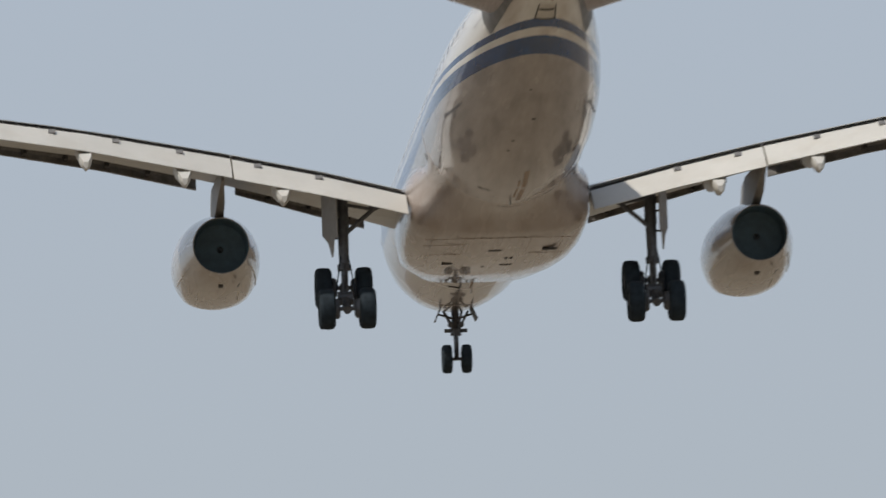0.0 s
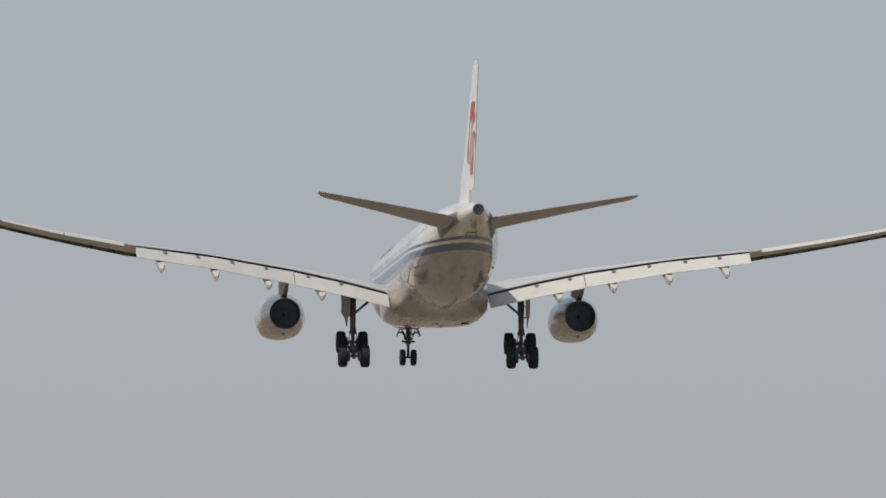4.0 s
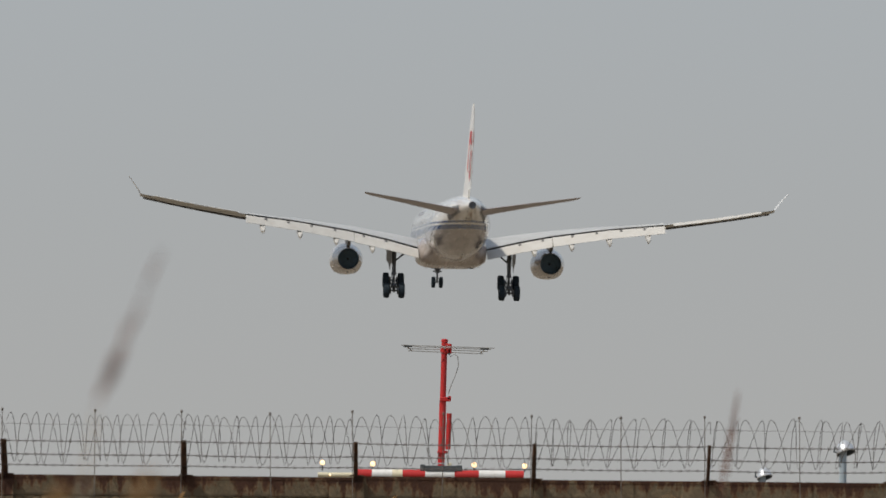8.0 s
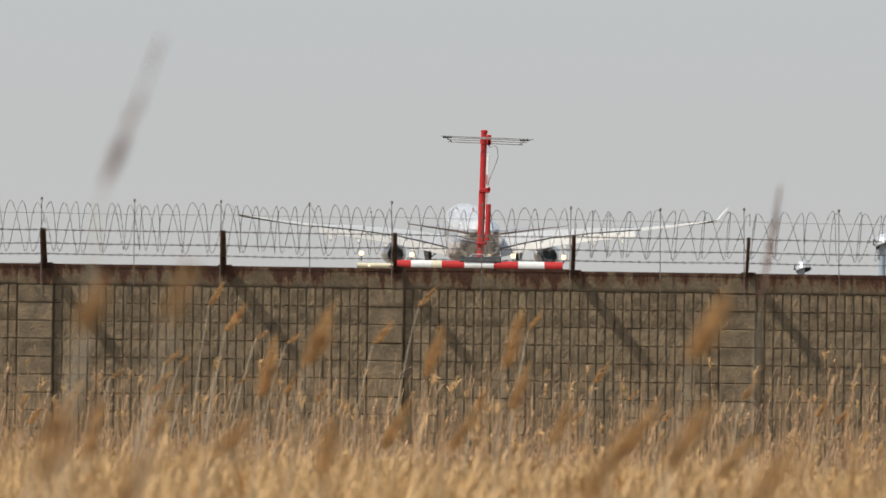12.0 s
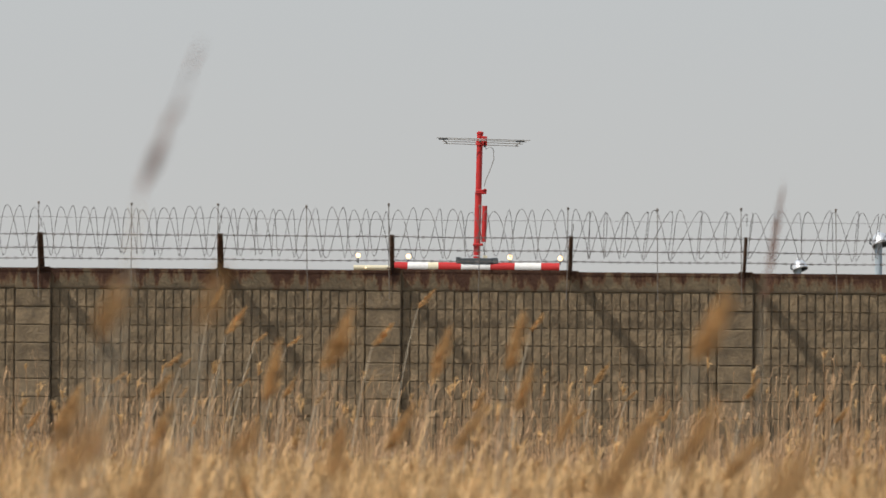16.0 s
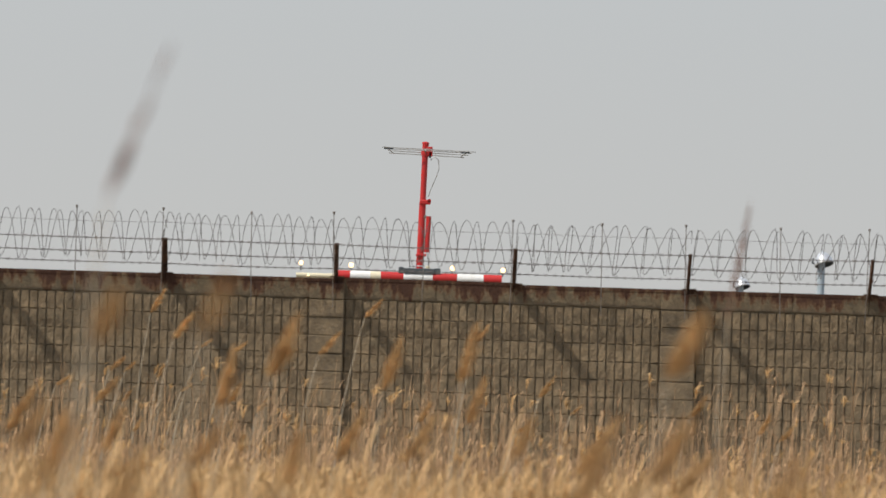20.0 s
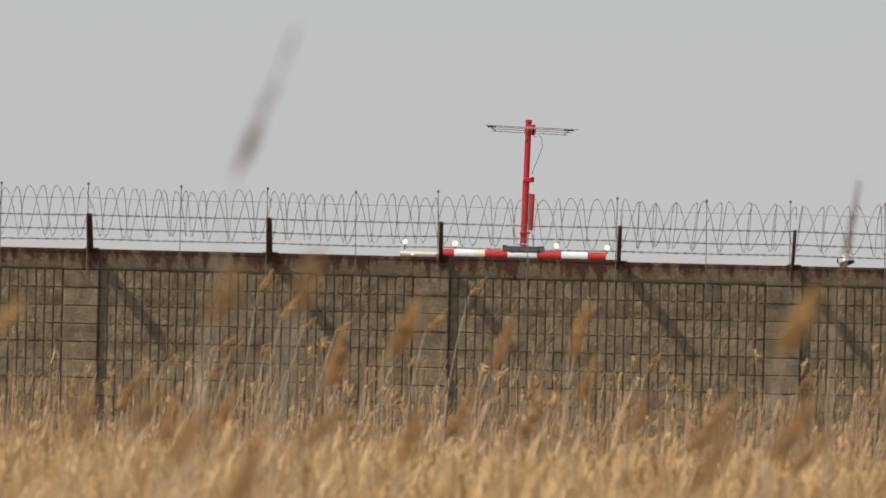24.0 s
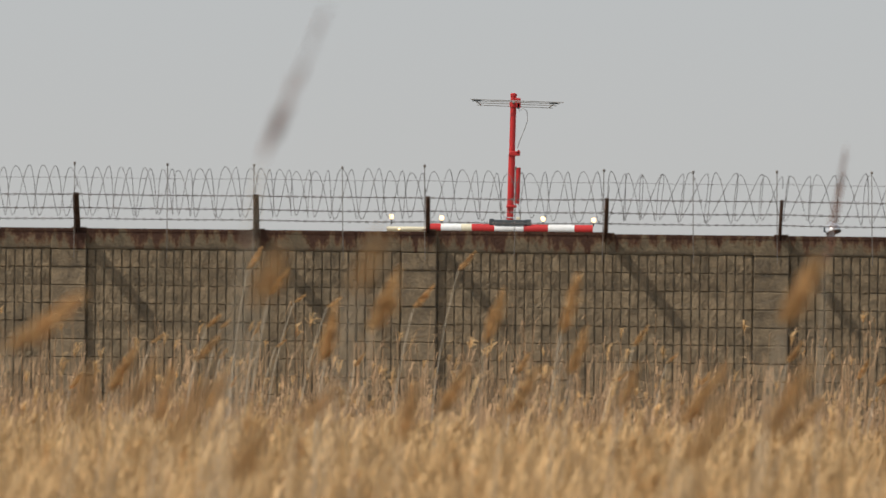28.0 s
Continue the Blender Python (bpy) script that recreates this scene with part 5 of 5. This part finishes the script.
def reed_field(name, xs, ys, hs, seed, label, plume_share, leaves=3, width=0.0045, leaf_w=0.007, straw=None, droop=0.0):
    """Many thin reeds in two meshes: straw and plumes. xs, ys, hs are arrays."""
    r = np.random.default_rng(seed)
    n = len(xs)

    def strips(points, widths, across):
        """points (m, k, 3), widths (m, k), across (m, 3) to vertices and quads."""
        m, k, _ = points.shape
        v = np.stack([points - across[:, None, :] * widths[..., None], points + across[:, None, :] * widths[..., None]], axis=2).reshape(-1, 3)
        base = (np.arange(m) * k * 2)[:, None] + (np.arange(k - 1) * 2)[None, :]
        f = np.stack([base, base + 1, base + 3, base + 2], axis=-1).reshape(-1, 4)
        return v, f

    yaw = r.uniform(-0.8, 0.8, n)
    across = np.stack([np.cos(yaw), np.sin(yaw), np.zeros(n)], 1)
    bend = r.normal(0.01, 0.04, n) * hs
    side = r.normal(0, 0.05, n) * hs
    foot = np.stack([xs, ys, np.array([ground_height(y) for y in ys])], 1)

    def along(k):
        k = np.asarray(k)
        kk = k[..., None] if k.ndim == 1 else k
        return foot[:, None, :] + np.stack([bend[:, None] * kk ** 2, side[:, None] * kk ** 2, hs[:, None] * kk], -1)

    ks = np.tile(np.array([0.0, 0.5, 0.8, 1.0]), (n, 1))
    groups = [strips(along(ks), np.tile(np.array([1.0, 0.9, 0.7, 0.4]) * width, (n, 1)), across)]
    for j in range(leaves):
        k0 = r.uniform(0.25, 0.95, n)
        p = along(k0[:, None])[:, 0]
        l = r.uniform(0.12, 0.38, n) * np.clip(hs, 0.5, 1.6)
        a = r.uniform(0, 6.283, n)
        d = np.stack([np.cos(a) * 0.32 + 0.05, np.sin(a) * 0.35, np.full(n, 1.0)], 1)
        e = np.stack([np.cos(a) * 0.45 + 0.12, np.sin(a) * 0.6, r.uniform(-0.8, 0.4, n) + droop], 1)
        pts = np.stack([p, p + d * l[:, None] * 0.5, p + d * l[:, None] * 0.5 + e * l[:, None] * 0.5], 1)
        ac = np.stack([-np.sin(a + 0.6), np.cos(a + 0.6), r.uniform(-0.3, 0.3, n)], 1)
        groups.append(strips(pts, np.tile(np.array([0.6, 1.0, 0.1]) * leaf_w, (n, 1)), ac))
    plumes = []
    sel = np.where(r.random(n) < plume_share)[0]
    m = len(sel)
    if m:
        tip = along(np.ones((n, 1)))[:, 0][sel]
        size = r.uniform(0.13, 0.26, m)
        for j in range(9):
            d = np.stack([r.normal(0.14, 0.18, m), r.normal(0, 0.22, m), r.uniform(0.45, 1.0, m)], 1)
            st = tip - np.array([0, 0, 1.0]) * (r.uniform(0.0, 0.35, m) * size)[:, None]
            l = (size * r.uniform(0.5, 1.0, m))[:, None]
            mid = st + d * l * 0.6
            end = mid + (d + np.array([0.4, 0, -0.7])) * l * 0.4
            ac = r.normal(0, 1, (m, 3)) * np.array([1, 1, 0.2])
            ac /= np.linalg.norm(ac, axis=1)[:, None]
            plumes.append(strips(np.stack([st, mid, end], 1), np.tile(np.array([0.004, 0.010, 0.002]), (m, 1)), ac))
    ob = tagged(empty(name), label, "reeds", kind="stuff")
    for pname, gs, mat in (("straw", groups, straw or M_REED), ("plumes", plumes, M_PLUME)):
        if not gs:
            continue
        v = np.concatenate([g[0] for g in gs])
        off = np.cumsum([0] + [len(g[0]) for g in gs[:-1]])
        f = np.concatenate([g[1] + o for g, o in zip(gs, off)])
        mesh = bpy.data.meshes.new(pname)
        mesh.vertices.add(len(v))
        mesh.vertices.foreach_set("co", v.ravel())
        mesh.loops.add(f.size)
        mesh.loops.foreach_set("vertex_index", f.ravel().astype(np.int32))
        mesh.polygons.add(len(f))
        mesh.polygons.foreach_set("loop_start", np.arange(0, f.size, 4, dtype=np.int32))
        mesh.materials.append(mat)
        mesh.update(calc_edges=True)
        mesh.validate()
        child = new(pname, mesh)
        child.parent = ob
        tagged(child, kind="stuff")
    return ob


def wedge(r, n, y0, y1, slope=0.068, extra=0.7):
    """Even scatter over the wedge of field before the wall."""
    y = np.sqrt(r.uniform(y0 ** 2, y1 ** 2, n))
    return r.uniform(-1, 1, n) * (slope * y + extra), y


def build_fields():
    r = np.random.default_rng(5)
    xs, ys = wedge(r, 31000, 3, 84)
    patch = 0.10 * np.sin(xs * 2.1 + ys * 0.35) + 0.07 * np.sin(xs * 5.3 - ys * 0.9)
    hs = np.clip((r.normal(0.90, 0.12, len(xs)) + patch * 0.7) * (1 - 0.3 * np.clip((ys - 45) / 39, 0, 1)), 0.35, 1.35)
    reed_field("reed_bed", xs, ys, hs, 6, "dense golden bed of dry reeds", 0.05, leaves=6, width=0.0035, leaf_w=0.0055, droop=0.5)
    xs, ys = wedge(r, 2600, 60, 137, 0.068, 0.5)
    hs = np.clip(r.normal(0.88, 0.34, len(xs)), 0.35, 2.1)
    reed_field("reed_stand", xs, ys, hs, 7, "thin stand of dry reeds before the wall", 0.12, leaves=3, width=0.0036, leaf_w=0.0045, straw=M_STEM)
    xs, ys = wedge(r, 7500, 80, 138.5, 0.068, 0.5)
    hs = np.clip(r.normal(0.33, 0.13, len(xs)), 0.1, 0.8)
    reed_field("dry_grass", xs, ys, hs, 8, "low dry grass at the foot of the wall", 0.03, leaves=3, width=0.004, leaf_w=0.006, straw=M_STEM)
    # the field goes on to both sides
    xs = r.uniform(-32, 32, 32000)
    ys = r.uniform(-12, 138, 32000)
    keep = (np.abs(xs) > 0.068 * np.abs(ys) + 1.2)
    xs, ys = xs[keep], ys[keep]
    reed_field("reed_field", xs, ys, np.clip(r.normal(1.2, 0.25, len(xs)), 0.5, 2.0), 9, "wide field of dry golden reeds", 0.3, leaves=4, width=0.007, leaf_w=0.012)


TALL_REEDS = [  # plume x, y, z, length, lean, fullness
    (-0.520, 16.0, 2.222, 0.25, 0.36, 0.9), (1.087, 34.0, 2.205, 0.42, 0.16, 1.5), (0.552, 22.0, 1.915, 0.175, 0.42, 1.25), (-0.429, 32.0, 1.876, 0.23, 0.4, 1.1),
    (-0.553, 15.0, 1.930, 0.095, 0.35, 1.1), (-0.364, 13.0, 1.945, 0.085, 0.35, 0.7), (0.237, 40.0, 1.860, 0.26, 0.25, 0.8), (-0.072, 43.0, 1.802, 0.26, 0.3, 0.9),
    (0.448, 19.0, 1.701, 0.16, 0.5, 0.9), (-0.525, 16.0, 1.645, 0.13, 0.4, 0.9), (-0.233, 95.0, 2.201, 0.25, 0.7, 1.0), (-1.534, 70.0, 1.959, 0.25, 0.6, 1.0),
    (-2.397, 100.0, 2.222, 0.28, 0.5, 1.0), (0.734, 85.0, 1.977, 0.2, 0.6, 0.9), (-0.559, 80.0, 1.858, 0.25, 0.7, 1.0), (1.380, 90.0, 1.514, 0.25, 0.6, 1.0),
]
LOW_REEDS = [
    (-1.021, 21.0, 1.820, 0.2, 0.9, 1.2), (0.274, 18.0, 1.654, 0.15, 0.5, 0.9), (0.452, 14.0, 1.694, 0.12, 0.6, 0.9), (-1.915, 100.0, 1.815, 0.15, 0.9, 1.1),
    (-2.264, 80.0, 1.640, 0.17, 0.8, 1.1), (-1.439, 90.0, 1.790, 0.17, 0.9, 1.1), (-0.564, 14.0, 1.725, 0.11, 0.5, 0.9), (-0.747, 40.0, 1.731, 0.26, 0.2, 0.9),
    (-1.871, 48.0, 1.514, 0.26, 0.5, 1.0), (0.320, 45.0, 1.640, 0.24, 0.3, 0.9), (0.594, 32.0, 1.574, 0.25, 0.6, 0.9),
    (-2.293, 85.0, 1.604, 0.13, 0.8, 1.0), (-2.872, 85.0, 1.469, 0.16, 0.9, 1.0), (-1.783, 60.0, 1.544, 0.22, 0.7, 1.0), (-2.246, 95.0, 1.535, 0.16, 0.4, 1.0), (-1.234, 75.0, 1.456, 0.18, 0.5, 1.0),
    (-2.104, 100.0, 1.353, 0.14, 0.9, 1.0), (1.046, 80.0, 1.220, 0.16, 0.9, 1.0), (1.972, 65.0, 1.531, 0.18, 0.6, 1.0), (3.211, 85.0, 1.270, 0.22, 0.5, 1.0), (0.217, 75.0, 1.364, 0.20, 0.5, 1.0),
    (-2.440, 90.0, 1.318, 0.14, 0.6, 1.0), (-0.249, 45.0, 1.457, 0.26, 0.5, 1.0), (-2.462, 95.0, 1.004, 0.14, 0.5, 1.0), (1.977, 90.0, 1.136, 0.16, 0.6, 1.0), (-1.134, 85.0, 1.308, 0.16, 0.6, 1.0),
    (1.757, 95.0, 1.280, 0.15, 0.8, 1.0), (2.980, 75.0, 1.281, 0.18, 0.7, 1.0), (-3.382, 80.0, 1.150, 0.18, 0.6, 1.0),
]

# soft brown heads that stand out of the bed nearer to the eye
scatter = random.Random(31)
for k in range(9):
    far = scatter.uniform(18, 42)
    LOW_REEDS.append(((-0.046 + 0.0007 * k * (k + 5) + scatter.uniform(-0.003, 0.003)) * far, far, 1.9 - far * scatter.uniform(0.0092, 0.0128), scatter.uniform(0.0065, 0.009) * far ** 0.9, scatter.uniform(0.2, 0.7), scatter.uniform(0.7, 0.95)))

build_wall()
build_razor_fence()
build_light_bar()
build_lamps()
build_antenna()
build_floodlight(7.05, BAR_Y + 3, 3.265, 0.15)
build_floodlight(8.68, BAR_Y + 3, 3.80, 0.185)
build_fields()
reeds = [build_reed(*row, seed=40 + i, dark=i < 2) for i, row in enumerate(TALL_REEDS + LOW_REEDS)]


def motions():
    walk(airliner, [
        (0.0, pose(5.23, 335.6, 61.53, 1.271, -0.300, 3.361)),
        (0.5, pose(5.12, 369.7, 59.67, 1.582, -0.695, 3.316)),
        (1.0, pose(5.07, 405.9, 58.08, 1.729, 0.159, 3.351)),
        (1.5, pose(4.96, 441.9, 56.28, 1.498, 0.124, 3.571)),
        (2.0, pose(4.86, 478.2, 54.41, 1.018, 0.144, 3.645)),
        (2.5, pose(4.73, 513.8, 52.37, 0.747, 0.104, 3.874)),
        (3.0, pose(4.55, 550.0, 50.37, 0.548, 0.248, 4.019)),
        (3.5, pose(4.49, 585.8, 48.35, 0.255, 0.323, 4.320)),
        (5.5, pose(4.09, 731.1, 40.32, 1.356, 0.544, 4.661)),
        (6.0, pose(3.95, 767.5, 38.37, 1.173, 0.645, 4.581)),
        (6.5, pose(3.81, 803.5, 36.38, 0.887, 0.754, 4.487)),
        (7.0, pose(3.61, 839.9, 34.33, 0.837, 0.773, 4.111)),
        (7.5, pose(3.54, 875.6, 32.60, 0.778, 0.970, 3.706)),
        (8.0, pose(3.43, 911.9, 30.39, 0.626, 0.847, 3.269)),
        (8.5, pose(3.27, 948.2, 28.26, 0.678, 0.526, 2.986)),
        (9.0, pose(3.17, 984.9, 25.89, 1.228, 0.615, 2.833)),
        (9.5, pose(3.09, 1021.5, 23.69, 1.877, 0.756, 2.745)),
        (10.0, pose(3.02, 1057.8, 21.26, 2.402, 0.450, 2.671)),
        (10.5, pose(2.98, 1093.8, 19.11, 2.758, 0.000, 2.906)),
        (11.0, pose(2.82, 1129.7, 17.00, 2.912, -0.146, 3.342)),
        (11.5, pose(2.73, 1167.0, 15.33, 3.250, -0.120, 3.250)),
        (12.0, pose(2.64, 1203.7, 13.53, 3.470, -0.100, 3.200)),
        (12.5, pose(2.55, 1240.3, 11.82, 3.600, -0.096, 3.200)),
        (13.5, pose(2.33, 1314.0, 7.90, 4.000, -0.096, 2.700)),
        (14.5, pose(2.18, 1383.0, 4.50, 4.200, -0.096, 1.700)),
        (15.5, pose(2.03, 1450.0, 2.00, 4.000, -0.096, 0.700)),
        (16.5, pose(1.96, 1512.0, 1.40, 2.000, -0.096, 0.000)),
        (18.0, pose(1.96, 1595.0, 1.30, 0.000, -0.096, 0.000)),
        (21.0, pose(1.96, 1730.0, 1.30, 0.000, -0.096, 0.000)),
        (24.5, pose(1.96, 1850.0, 1.30, 0.000, -0.096, 0.000)),
        (28.0, pose(1.96, 1940.0, 1.30, 0.000, -0.096, 0.000)),
    ])
    # the ailerons work against the gusts: degrees of droop on either wing
    droop = {-1: [(0, 12), (3.5, 12), (5.5, 18), (6, 17), (6.5, 12), (7, 6), (7.5, 8), (8, -3), (8.5, 3), (9, 1), (9.5, -4), (10, -6), (10.5, 6), (11, 8), (12, 4), (14.5, 5), (28, 5)],
             1: [(0, 12), (3.5, 12), (5.5, 3), (6, -5), (6.5, 6), (7, 9), (7.5, 5), (8, 12), (8.5, 8), (9, 7), (9.5, 9), (10, 16), (10.5, -2), (11, 13), (12, 8), (14.5, 5), (28, 5)]}
    for panel, side, hinge, line in AILERONS:
        walk(panel, [(t, Matrix.Translation(hinge) @ Matrix.Rotation(radians(a), 4, line)) for t, a in droop[side]])
    # the tall reeds give a little in the wind
    swings = {
        0: [(0, 0.6), (5.5, 0.6), (6, 0.8), (6.5, 1.4), (7, 1.84), (8, 1.29), (8.5, 0.91), (9, 0.89), (10, 0.80), (11, -0.07), (12, -0.30), (15, -0.35), (16, 0.65), (17, 0.32), (18, -0.78), (19, -0.89), (20, -0.04), (21, -0.41), (22, -0.02), (25, 0.19), (26, -0.04), (27, 0.87), (28, 1.53)],
        1: [(0, 0.85), (7, 0.85), (8, -0.01), (8.5, 0.70), (9, 0.77), (10, 1.57), (11, -0.12), (12, 0.20), (15, 0.63), (16, 0.06), (17, -0.03), (18, 0.40), (19, 0.53), (20, 0.57), (21, 0.77), (22, 1.13), (25, 0.16), (27, 1.51), (28, 0.05)],
        2: [(0, -0.42), (11, -0.42), (12, 0.48), (15, 1.44), (16, -0.04), (17, 0.35), (18, -0.42), (19, 0.30), (20, 0.44), (21, -0.14), (22, -0.48), (25, 0.25), (27, -1.09), (28, 0.47)],
        3: [(0, -0.14), (12, -0.14), (17, 1.38), (20, -0.12), (25, 0.85), (28, -0.52)],
        4: [(0, 0.00), (12, 0.00), (17, 0.13), (20, 0.67), (25, 0.26), (28, 2.39)],
        5: [(0, 0.00), (12, 0.00), (20, 0.98), (25, -0.56), (28, 1.89)],
        16: [(0, -8.0), (22.5, -8.0), (24.5, -5.0), (25, -4.7), (25.6, -8.0), (27.2, -8.0), (28, -1.6)],
    }
    rng = random.Random(8)
    for i, reed in enumerate(reeds):
        rows = swings.get(i)
        if rows is None:
            amp = 0.12 + 0.004 * reed.location.y
            rows = [(t * 2.0, rng.uniform(-amp, amp)) for t in range(15)]
        p = reed.location.copy()
        walk(reed, [(t, pose(p.x, p.y, p.z, 0, a, 0)) for t, a in rows])


motions()
